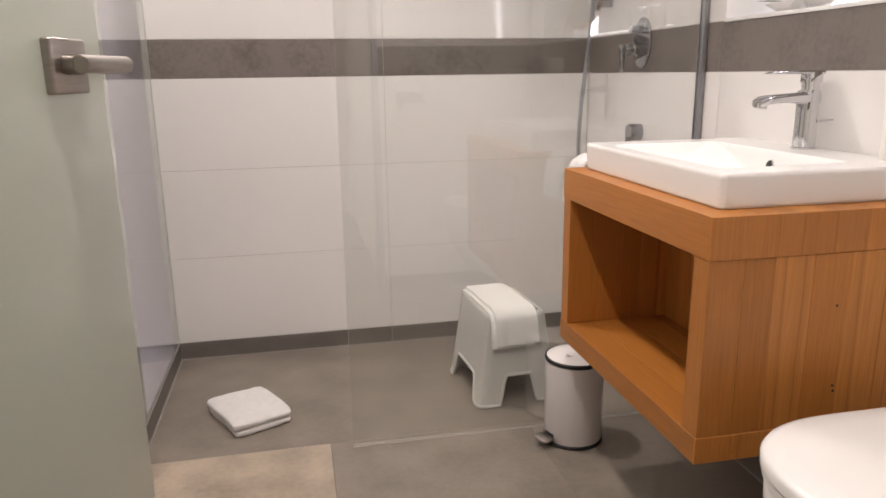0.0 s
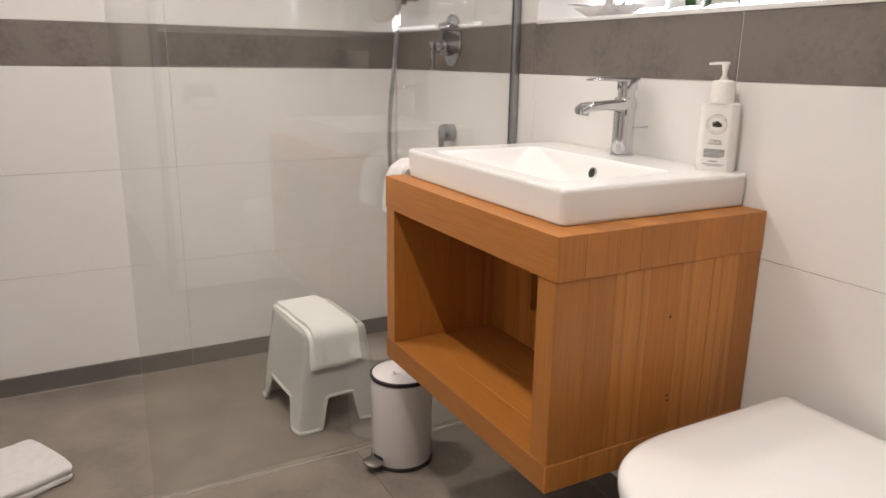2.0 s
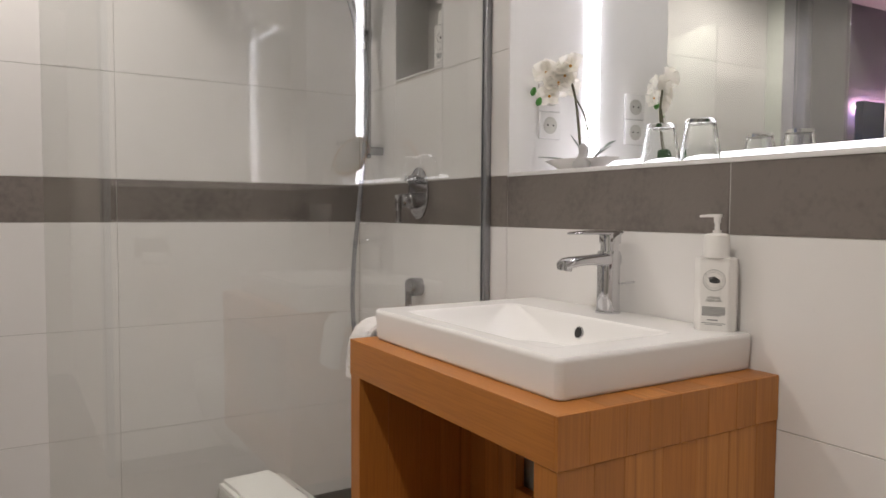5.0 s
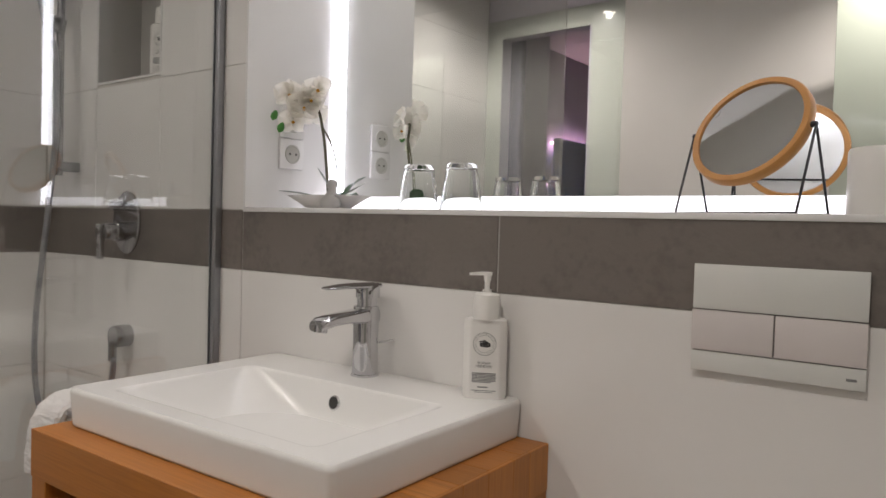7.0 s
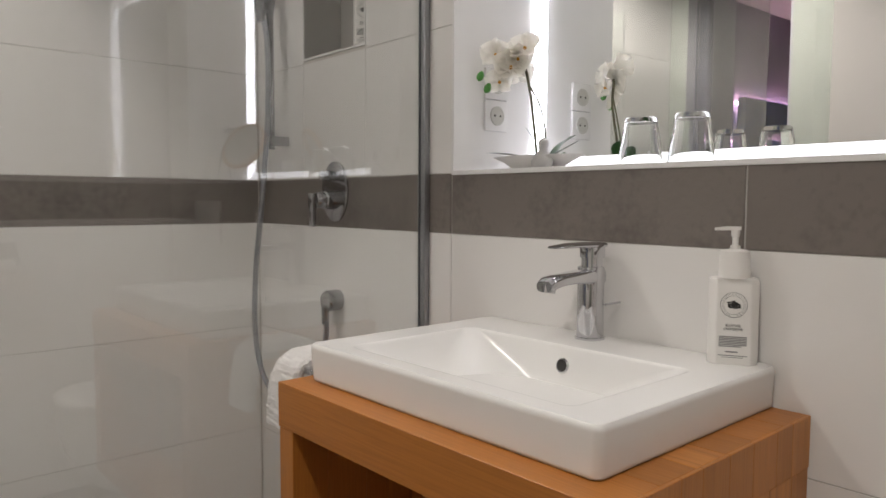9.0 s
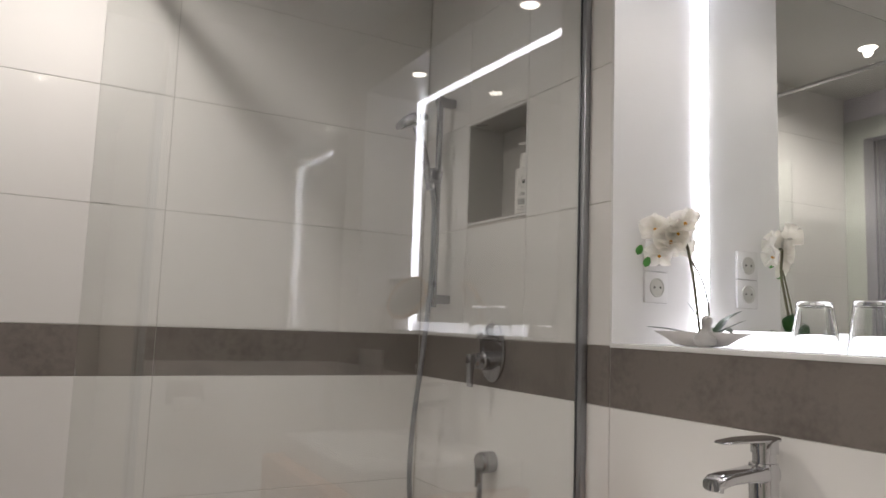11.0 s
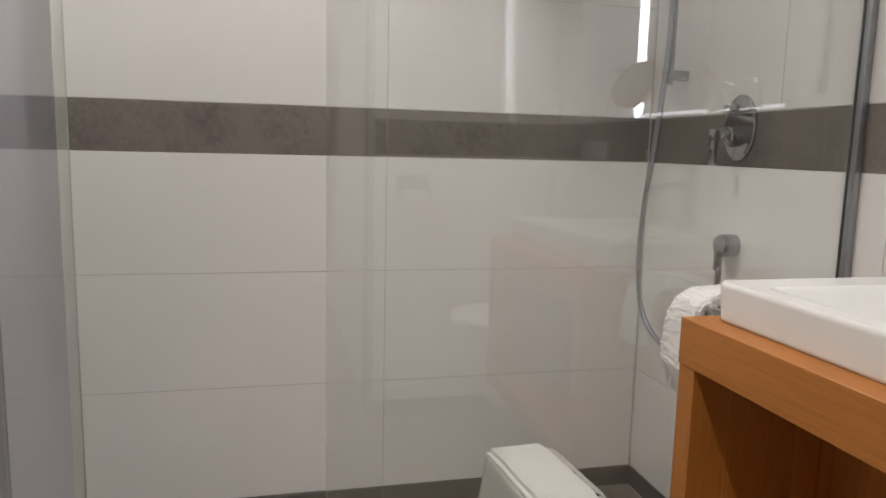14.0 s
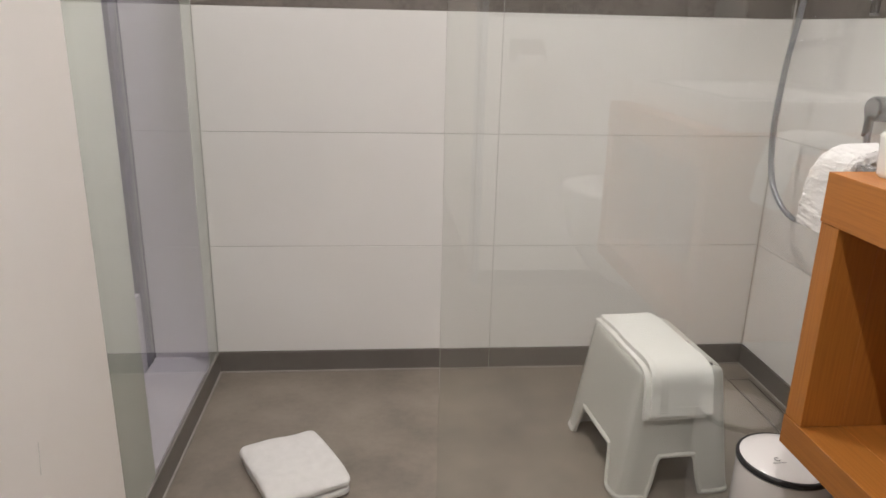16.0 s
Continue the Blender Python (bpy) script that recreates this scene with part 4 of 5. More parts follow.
prof = spline([(0.400, 0.0, 0.712), (0.404, 0.0, 0.750), (0.412, 0.0, 0.800), (0.430, 0.0, 0.830), (0.465, 0.0, 0.841), (0.525, 0.0, 0.837), (0.555, 0.0, 0.822), (0.569, 0.0, 0.780), (0.575, 0.0, 0.702)], 6)
bm = bmesh.new()
rings = []
for i, q in enumerate(prof):
    d = (prof[min(i + 1, len(prof) - 1)] - prof[max(i - 1, 0)]).normalized()
    nrm = Vector((-d.z, 0, d.x))
    ring = []
    for y, o in ((2.050, 0.5), (2.056, 1.0), (2.08, 1.0), (2.12, 1.0), (2.134, 1.0), (2.140, 0.5), (2.140, -0.5), (2.134, -1.0), (2.12, -1.0), (2.08, -1.0), (2.056, -1.0), (2.050, -0.5)):
        ring.append(q + nrm * 0.011 * o + Vector((0, y, 0)))
    rings.append(ring)
bm = jitter(loft(rings), 0.004, 30)
bmesh.ops.subdivide_edges(bm, edges=bm.edges[:], cuts=3, use_grid_fill=True)
part("cloth", jitter(jitter(bm, 0.0022, 140), 0.0016, 330), "cloth", towel)

# ---- shelf things ----
SH = SHELF_Z
for nm, ty in (("a", 1.669), ("b", 1.564)):
    t = thing("drinking_glass", (0.934, ty, SH), label="clear drinking glass standing upside down on the shelf", category="glass", group="glasses on the shelf")
    prof = [(0.001, 0.0770), (0.0220, 0.0775), (0.0240, 0.0755), (0.0300, 0.030), (0.0350, 0.0012), (0.0360, 0.0005), (0.0372, 0.0012), (0.0320, 0.040), (0.0262, 0.0835), (0.0245, 0.0860), (0.001, 0.0860)]
    g = part("vessel", lathe(0.934, ty, [(r * 1.15, SH + z * 1.06) for r, z in prof], 40), "tumbler", t)
    g.visible_shadow = False

orchid = thing("orchid", (0.915, 1.920, SH), label="artificial white orchid in a flat grey dish", category="orchid")
dish = [[(0.915 + sx * k * math.cos(a), 1.915 + sy * k * math.sin(a) * (1 + 0.0), SH + z) for a in [2 * math.pi * i / 36 for i in range(36)]] for sx, sy, k, z in ((0.045, 0.075, 0.5, 0.001), (0.045, 0.075, 0.8, 0.004), (0.05, 0.085, 1.0, 0.018), (0.055, 0.118, 1.0, 0.030), (0.052, 0.114, 1.0, 0.030), (0.046, 0.080, 0.9, 0.020))]
part("dish", loft(dish), "stone", orchid, "flat pale dish")
stem1 = spline([(0.925, 1.924, SH + 0.018), (0.929, 1.938, SH + 0.10), (0.929, 1.950, SH + 0.17), (0.915, 1.958, SH + 0.225), (0.888, 1.985, SH + 0.235)], 8)
part("stem", tube(stem1, 0.0031, 8), "stem", orchid)
stem2 = spline([(0.930, 1.912, SH + 0.018), (0.940, 1.915, SH + 0.08), (0.938, 1.930, SH + 0.14), (0.927, 1.948, SH + 0.180)], 8)
part("stem", tube(stem2, 0.0020, 8), "stem", orchid)


def petal(length, width, cup):
    bm = bmesh.new()
    n, mrows = 7, 6
    grid = []
    for i in range(n):
        t = i / (n - 1)
        w = width * math.sin(math.pi * (0.06 + 0.90 * t) ** 0.85)
        grid.append([bm.verts.new((w * s, length * t, cup * (s * s * width * 3 + 1.2 * t * t * length) + 0.0012 * math.sin(9 * s + 7 * t))) for s in [-1 + 2 * j / (mrows - 1) for j in range(mrows)]])
    for a, b in zip(grid, grid[1:]):
        for j in range(mrows - 1):
            bm.faces.new((a[j], a[j + 1], b[j + 1], b[j]))
    bmesh.ops.solidify(bm, geom=bm.faces[:], thickness=0.0006)
    return bm


def blossom(at, turn, tilt, size):
    m0 = Matrix.Translation(at) @ Euler((radians(tilt), 0, radians(turn))).to_matrix().to_4x4() @ Matrix.Scale(size, 4)
    bm = bmesh.new()
    for a, l, w in ((0, 0.036, 0.015), (128, 0.034, 0.0135), (-128, 0.034, 0.0135), (66, 0.036, 0.023), (-66, 0.036, 0.023)):
        join(bm, turned(petal(l, w * 1.08, 0.17), Euler((0, 0, radians(a))).to_matrix().to_4x4()))
    bm.transform(m0)
    fl = part("blossom", bm, "petal", orchid, "white orchid blossom")
    lip = lathe(0, 0, [(0.001, 0.001), (0.0038, 0.004), (0.003, 0.008), (0.001, 0.010)], 14)
    lip.transform(m0)
    part("heart", lip, "yolk", fl, "yellow flower heart")


for at, tr, tl, sz in (((0.880, 2.004, SH + 0.247), -62, 82, 0.98), ((0.894, 1.974, SH + 0.218), -50, 78, 1.12), ((0.908, 1.945, SH + 0.255), -70, 62, 1.0), ((0.884, 1.996, SH + 0.190), -60, 96, 0.92),
                       ((0.902, 1.962, SH + 0.236), -40, 88, 0.9), ((0.918, 1.975, SH + 0.212), 112, 88, 0.95), ((0.906, 1.990, SH + 0.245), 120, 72, 0.9)):
    blossom(at, tr, tl, sz)
for at in ((0.860, 2.032, SH + 0.204), (0.860, 2.010, SH + 0.176)):
    bm = lathe(0, 0, [(0.001, -0.011), (0.007, -0.006), (0.008, 0.002), (0.004, 0.010), (0.001, 0.012)], 16)
    part("bud", turned(bm, Matrix.Translation(at) @ Euler((0.3, 0.2, 0)).to_matrix().to_4x4()), "bud", orchid, "green bud")


def leaf_blade(points, width, material, label):
    ps = spline(points, 6)
    bm = bmesh.new()
    rows = []
    for i, q in enumerate(ps):
        t = i / (len(ps) - 1)
        d = (ps[min(i + 1, len(ps) - 1)] - ps[max(i - 1, 0)]).normalized()
        sd = d.cross(Vector((0, 0, 1))).normalized()
        w = width * math.sin(math.pi * min(0.98, 0.12 + 0.86 * t)) ** 0.7
        rows.append([bm.verts.new(q + sd * w * s + Vector((0, 0, abs(s) * w * 0.25))) for s in (-1, -0.5, 0, 0.5, 1)])
    for a, b in zip(rows, rows[1:]):
        for j in range(4):
            bm.faces.new((a[j], a[j + 1], b[j + 1], b[j]))
    bmesh.ops.solidify(bm, geom=bm.faces[:], thickness=0.0012)
    part("leaf", bm, material, orchid, label)


leaf_blade([(0.915, 1.915, SH + 0.022), (0.885, 1.960, SH + 0.032), (0.855, 2.005, SH + 0.038)], 0.013, "greyleaf", "grey green leaf")
leaf_blade([(0.920, 1.905, SH + 0.022), (0.910, 1.915, SH + 0.055), (0.900, 1.935, SH + 0.090)], 0.010, "greyleaf", "grey green leaf")
leaf_blade([(0.920, 1.900, SH + 0.022), (0.905, 1.850, SH + 0.035), (0.895, 1.790, SH + 0.055)], 0.004, "greyleaf", "thin grey green leaf")
leaf_blade([(0.940, 1.905, SH + 0.020), (0.965, 1.890, SH + 0.055), (0.985, 1.870, SH + 0.075)], 0.026, "leaf", "dark green leaf")
leaf_blade([(0.940, 1.910, SH + 0.020), (0.975, 1.915, SH + 0.035), (1.005, 1.910, SH + 0.030)], 0.024, "leaf", "dark green leaf")

orchid.location = (0.945, 1.940, SH)
orchid.scale = (1.04, 1.04, 1.04)
duck = thing("bird_figurine", (0.905, 1.888, SH), label="small grey porcelain bird beside the orchid dish", category="figurine")
bm = loft([oval(0.905, 1.888 + dy, SH + z, rx, ry, 28, 2.0) for z, rx, ry, dy in ((0.0005, 0.013, 0.017, 0), (0.006, 0.018, 0.024, 0), (0.018, 0.019, 0.026, 0), (0.028, 0.015, 0.019, -0.001), (0.036, 0.010, 0.012, -0.003), (0.044, 0.009, 0.010, -0.004), (0.052, 0.011, 0.0125, -0.005), (0.060, 0.010, 0.011, -0.005), (0.066, 0.004, 0.004, -0.004))])
part("figure", bm, "clay", duck)

cos_mirror = thing("cosmetic_mirror", (0.935, 1.037, SH), label="round table mirror with bamboo ring on black wire stand", category="mirror")
CM = pose(0.935, 1.040, SH + 0.127, 0, -62, -21) @ Matrix.Scale(1.09, 4)
ring = [(0.076 * math.cos(a), 0.076 * math.sin(a), 0) for a in [2 * math.pi * i / 56 for i in range(56)]]
bm = loft([[Vector((math.cos(a) * r, math.sin(a) * r, h)) for a in [2 * math.pi * i / 56 for i in range(56)]] for r, h in ((0.076, -0.008), (0.084, -0.008), (0.086, -0.005), (0.086, 0.005), (0.084, 0.008), (0.076, 0.008), (0.0755, 0.004), (0.0755, -0.004), (0.076, -0.008))], False, False)
part("ring", turned(bm, CM), "bamboo", cos_mirror, "bamboo ring")
for zz in (0.0042, -0.0052):
    part("mirror_glass", turned(lathe(0, 0, [(0.0752, zz), (0.0752, zz + 0.001)], 56), CM), "mirror", cos_mirror, "round mirror glass", soft=False)
for sgn in (-1, 1):
    part("pivot", tube([CM @ Vector((0, sgn * 0.086, 0)), CM @ Vector((0, sgn * 0.093, 0))], 0.0045, 12), "rubber", cos_mirror)
    pv = CM @ Vector((0, sgn * 0.092, 0))
    ft = [pv + Vector((k * 0.0360, -k * 0.0150, -pv.z + SH + 0.002)) for k in (-1, 1)]
    part("stand_wire", tube([ft[0], pv + Vector((-0.004, 0, -0.004)), pv + Vector((0, 0, 0.002)), pv + Vector((0.004, 0, -0.004)), ft[1]], 0.002, 8), "wire", cos_mirror, "black wire")
pa, pb = CM @ Vector((0, -0.092, 0)), CM @ Vector((0, 0.092, 0))
for k in (-1, 1):
    part("stand_wire", tube([(pa.x + k * 0.0360, pa.y - k * 0.0150, SH + 0.002), (pb.x + k * 0.0360, pb.y - k * 0.0150, SH + 0.002)], 0.002, 8), "wire", cos_mirror, "black wire")

cup = thing("tissue_box", (0.925, 0.862, SH), label="round cream tissue box on the shelf", category="tissue box")
part("drum", lathe(0.925, 0.862, [(0.045, SH + 0.0005), (0.047, SH + 0.003), (0.047, SH + 0.088), (0.045, SH + 0.092), (0.022, SH + 0.093), (0.020, SH + 0.090)], 44), "bottle", cup)

# sockets on the niche side
for sz in (1.340, 1.413):
    so = thing("wall_socket", (0.957, NICHE_N, sz), label="white wall socket on the niche side", category="socket", group="niche sockets")
    part("plate", box(0.920, 0.994, NICHE_N - 0.008, NICHE_N, sz - 0.036, sz + 0.036, 0.003), "shelf", so)
    part("insert", turned(lathe(0, 0, [(0.0225, 0.0), (0.0225, 0.0030), (0.0195, 0.0035), (0.0188, 0.0022)], 32), pose(0.957, NICHE_N - 0.0075, sz, 90, 0, 0)), "plastic", so)
    for px in (-0.0095, 0.0095):
        part("pin_hole", turned(lathe(0, 0, [(0.0026, 0), (0.0026, 0.0008)], 12), pose(0.957 + px, NICHE_N - 0.0102, sz, 90, 0, 0)), "hole", so, "dark pin hole")
hooks = thing("hook_strip", (1.01, NICHE_S, 1.41), label="small chrome strip with square hooks", category="hook strip")
part("strip", box(0.962, 1.066, NICHE_S, NICHE_S + 0.006, 1.398, 1.422, 0.001), "chrome", hooks)
for hx in (0.978, 1.014, 1.050):
    part("hook", box(hx - 0.010, hx + 0.010, NICHE_S + 0.006, NICHE_S + 0.022, 1.400, 1.420, 0.002), "chrome", hooks)

# recessed spots; the hallway one is an added, unseen fixture
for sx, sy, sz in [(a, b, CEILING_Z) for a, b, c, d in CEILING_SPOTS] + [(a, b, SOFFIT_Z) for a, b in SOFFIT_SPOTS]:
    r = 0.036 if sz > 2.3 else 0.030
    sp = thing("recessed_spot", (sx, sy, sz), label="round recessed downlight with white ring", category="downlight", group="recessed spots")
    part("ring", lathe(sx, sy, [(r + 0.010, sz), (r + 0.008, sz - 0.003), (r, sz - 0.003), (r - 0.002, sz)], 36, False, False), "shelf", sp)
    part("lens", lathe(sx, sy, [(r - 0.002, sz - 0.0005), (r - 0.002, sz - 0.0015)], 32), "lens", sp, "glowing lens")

# ---- toilet ----
toilet = thing("toilet", (0.6, 1.02, 0.18), label="white wall-hung toilet with closed lid", category="toilet")
TY = 1.003


def dee(z, x0, x1, hw, n=40, p=2.5):
    """D-shaped outline: straight at the wall side, round in front."""
    xm = x0 + hw * 1.15
    out = [(x1, TY - hw, z), (x1, TY + hw, z)]
    front = []
    for i in range(n + 1):
        a = math.pi / 2 + math.pi * i / n
        c, s = math.cos(a), math.sin(a)
        front.append((xm + (xm - x0) * math.copysign(abs(c) ** (2 / p), c), TY + hw * math.copysign(abs(s) ** (2 / p), s), z))
    return out[1:] + front + out[:1]


part("pan", loft([dee(0.145, 0.537, EAST - 0.001, 0.085), dee(0.16, 0.487, EAST - 0.001, 0.105), dee(0.22, 0.397, EAST - 0.001, 0.130), dee(0.32, 0.332, EAST - 0.001, 0.158), dee(0.42, 0.309, EAST - 0.001, 0.176), dee(0.462, 0.307, EAST - 0.001, 0.180), dee(0.470, 0.311, EAST - 0.001, 0.176)]), "ceramic", toilet)
part("seat", loft([dee(0.4715, 0.309, 0.780, 0.180), dee(0.473, 0.303, 0.782, 0.185), dee(0.483, 0.303, 0.782, 0.185), dee(0.4845, 0.307, 0.780, 0.181)]), "ceramic", toilet)
part("lid", loft([dee(0.4855, 0.305, 0.786, 0.183), dee(0.487, 0.300, 0.790, 0.188), dee(0.502, 0.299, 0.790, 0.189), dee(0.509, 0.303, 0.788, 0.185), dee(0.5135, 0.314, 0.780, 0.175), dee(0.5155, 0.357, 0.755, 0.14)]), "ceramic", toilet, "closed white lid")

flush = thing("flush_plate", (EAST, 1.0, 1.06), label="white glass flush plate with two satin buttons", category="flush plate")
FY0, FY1, FZ0, FZ1 = 0.866, 1.081, 0.987, 1.137
part("top_glass", box(EAST - 0.011, EAST - 0.001, FY0, FY1, FZ0 + 0.087, FZ1, 0.0012), "plate", flush)
part("bottom_glass", box(EAST - 0.011, EAST - 0.001, FY0, FY1, FZ0, FZ0 + 0.028, 0.0012), "plate", flush)
part("button", box(EAST - 0.013, EAST - 0.001, 0.9745, FY1, FZ0 + 0.0295, FZ0 + 0.0855, 0.001), "button", flush, "satin button")
part("button", box(EAST - 0.013, EAST - 0.001, FY0, 0.9725, FZ0 + 0.0295, FZ0 + 0.0855, 0.001), "button", flush, "satin button")
part("mark", box(EAST - 0.0114, EAST - 0.0109, FY0 + 0.010, FY0 + 0.022, FZ0 + 0.011, FZ0 + 0.0145), "greyink", flush, "small grey mark")

# paper holder and switches on the wall beside the door
holder = thing("paper_holder", (0.22, NOOK, 0.92), label="chrome paper holder with a white roll", category="paper holder")
part("cover", box(0.150, 0.285, NOOK + 0.001, NOOK + 0.008, 0.905, 0.990, 0.002), "steel", holder)
part("rod", tube([(0.160, NOOK + 0.036, 0.915), (0.285, NOOK + 0.036, 0.915)], 0.006, 12), "chrome", holder)
part("arm", tube([(0.285, NOOK + 0.004, 0.945), (0.285, NOOK + 0.031, 0.938), (0.285, NOOK + 0.036, 0.915)], 0.005, 10), "chrome", holder)
part("paper_roll", turned(lathe(0, 0, [(0.014, -0.048), (0.026, -0.048), (0.026, 0.048), (0.014, 0.048)], 36, False, False), pose(0.222, NOOK + 0.036, 0.908, 0, 90, 0)), "paper", holder, "white paper roll")
for nm, sz in (("light_switch", 1.36), ("wall_socket", 1.288)):
    so = thing(nm, (0.216, NOOK, sz), label="white %s beside the door" % nm.replace("_", " "), category=nm.split("_")[1])
    part("plate", box(0.180, 0.252, NOOK, NOOK + 0.008, sz - 0.036, sz + 0.036, 0.003), "shelf", so)
    if nm == "light_switch":
        part("rocker", box(0.190, 0.242, NOOK + 0.008, NOOK + 0.012, sz - 0.026, sz + 0.026, 0.002), "plastic", so)
    else:
        part("insert", turned(lathe(0, 0, [(0.0225, 0.0), (0.0225, 0.003), (0.019, 0.0035), (0.0185, 0.002)], 32), pose(0.216, NOOK + 0.0075, sz, -90, 0, 0)), "plastic", so)

# ---- pedal bin ----
PBX, PBY, PBR, PBH = 0.424, 2.085, 0.086, 0.262
pbin = thing("pedal_bin", (PBX, PBY, 0), label="small white enamelled pedal bin with black rims", category="pedal bin")
part("body", lathe(PBX, PBY, [(PBR - 0.002, 0.010), (PBR, 0.013), (PBR, PBH - 0.010)], 56), "enamel", pbin)
part("foot_ring", lathe(PBX, PBY, [(PBR - 0.003, 0.0), (PBR + 0.002, 0.001), (PBR + 0.002, 0.009), (PBR, 0.011)], 56), "rubber", pbin, "black foot ring")
part("rim", lathe(PBX, PBY, [(PBR, PBH - 0.008), (PBR + 0.002, PBH - 0.007), (PBR + 0.002, PBH + 0.001), (PBR, PBH + 0.003), (PBR - 0.004, PBH + 0.0025)], 56), "rubber", pbin, "black rim")
lid = part("lid", lathe(PBX, PBY, [(PBR - 0.0035, PBH + 0.002), (PBR - 0.009, PBH + 0.0060), (PBR - 0.03, PBH + 0.010), (PBR - 0.06, PBH + 0.0125), (0.004, PBH + 0.0135)], 56), "enamel", pbin, "white domed lid")
bm = tube([(PBX - 0.030 + 0.005 * math.cos(a), PBY - 0.020 + 0.005 * math.sin(a), PBH + 0.0128) for a in [radians(40 + 290 * i / 14) for i in range(15)]], 0.0007, 6)
box(PBX - 0.043, PBX - 0.017, PBY - 0.0305, PBY - 0.0292, PBH + 0.0114, PBH + 0.0122, bm=bm)
part("lid_mark", bm, "greyink", lid, "small grey mark")
pd = Vector((-0.96, -0.28, 0)).normalized()
pp = Vector((PBX, PBY, 0)) + pd * (PBR + 0.018)
bm = loft([oval(0, 0, z, rx, ry, 28, 2.4) for z, rx, ry in ((0.020, 0.021, 0.026), (0.022, 0.024, 0.029), (0.027, 0.024, 0.029), (0.029, 0.021, 0.026))])
part("pedal", turned(bm, pose(pp.x, pp.y, 0, 0, 0, math.degrees(math.atan2(pd.y, pd.x)))), "steel", pbin, "dark steel pedal")
part("pedal_slot", turned(box(-0.003, 0.0015, -0.018, 0.018, 0.012, 0.036, 0.001), pose(PBX + pd.x * PBR, PBY + pd.y * PBR, 0, 0, 0, math.degrees(math.atan2(pd.y, pd.x)))), "rubber", pbin, "black slot")
part("pedal_arm", turned(box(-0.02, 0.02, -0.008, 0.008, 0.004, 0.020, 0.002), pose(PBX + pd.x * PBR, PBY + pd.y * PBR, 0, 0, 0, math.degrees(math.atan2(pd.y, pd.x)))), "rubber", pbin)

# ---- stool ----
STX0, STX1, STY0, STY1, STH = 0.181, 0.463, 2.335, 2.677, 0.305
stool = thing("step_stool", ((STX0 + STX1) / 2, (STY0 + STY1) / 2, 0), label="white moulded plastic step stool with arched sides", category="stool")


def stool_ring(t, arch=True):
    """A ring of the stool's shell at the share t of its height; the lower rim follows the arches."""
    per = []
    N = 40
    for side in range(4):
        for i in range(N):
            u = (i + 0.5) / N
            per.append((side, u))
    out = []
    for side, u in per:
        edge = min(u, 1 - u)
        lo, hi = (0.26, 0.33) if side % 2 == 0 else (0.15, 0.24)
        k = max(0.0, min(1.0, (edge - lo) / (hi - lo)))
        k = k * k * (3 - 2 * k)
        z0 = (0.100 if side % 2 == 0 else 0.092) * k
        z = z0 + (STH - z0) * t
        f = z / STH
        a0, a1 = STX0 + 0.041 * f, STX1 - 0.041 * f
        b0, b1 = STY0 + 0.020 * f, STY1 - 0.020 * f
        r = 0.034
        pts = ((a0, b0), (a1, b0), (a1, b1), (a0, b1))
        p, q = Vector(pts[side]), Vector(pts[(side + 1) % 4])
        c = p.lerp(q, u)
        ln = (q - p).length
        for corner, other, dist in ((p, q, u * ln), (q, p, (1 - u) * ln)):
            if dist < r:
                inward = Vector(((a0 + a1) / 2 - corner.x, (b0 + b1) / 2 - corner.y))
                along = (other - corner).normalized()
                nrm = Vector((-along.y, along.x))
                if nrm.dot(inward) < 0:
                    nrm = -nrm
                g = 1 - dist / r
                c = c + nrm * (r * 0.293 * g * g)
        out.append(Vector((c.x, c.y, z)))
    return out


levels = [0, 0.08, 0.2, 0.4, 0.6, 0.8, 0.93, 0.98]
rings = [stool_ring(t) for t in levels]
cx, cy = (STX0 + STX1) / 2, (STY0 + STY1) / 2


def shrink(ring, s, dz):
    return [Vector((cx + (v.x - cx) * s, cy + (v.y - cy) * (1 - (1 - s) * 0.8), v.z + dz)) for v in ring]


topr = stool_ring(1.0)
rings += [shrink(topr, 0.985, 0.0), shrink(topr, 0.955, 0.004), shrink(topr, 0.90, 0.0055)]
shell = loft(rings, False, True)
inner = loft([shrink(r, 0.965, 0.0 if i == 0 else -0.004) for i, r in enumerate(rings[:8])], False, True)
bmesh.ops.reverse_faces(inner, faces=inner.faces)
part("shell", join(shell, inner), "plastic", stool)
low = [v + Vector((0, 0, 0.0045)) for v in rings[0]]
part("rolled_rim", tube(low, 0.0056, 8, True), "plastic", stool)
for hy in (2.382, 2.408, 2.434, 2.464, 2.498):
    part("drain_slot", loft([oval(0.398, hy, z, 0.0055, 0.008, 16, 1.6) for z in (STH + 0.003, STH + 0.0062)]), "hole", stool, "dark drain slot")

# cloth over the stool
stowel = thing("stool_towel", (0.31, 2.5, STH), label="folded white linen towel draped over the stool", category="towel")
TZ = STH + 0.0195
path = spline([(0, 2.648, TZ - 0.004), (0, 2.60, TZ), (0, 2.50, TZ + 0.001), (0, 2.395, TZ), (0, 2.362, TZ - 0.005), (0, 2.345, TZ - 0.026), (0, 2.339, TZ - 0.070), (0, 2.335, TZ - 0.112)], 6)
rings = []
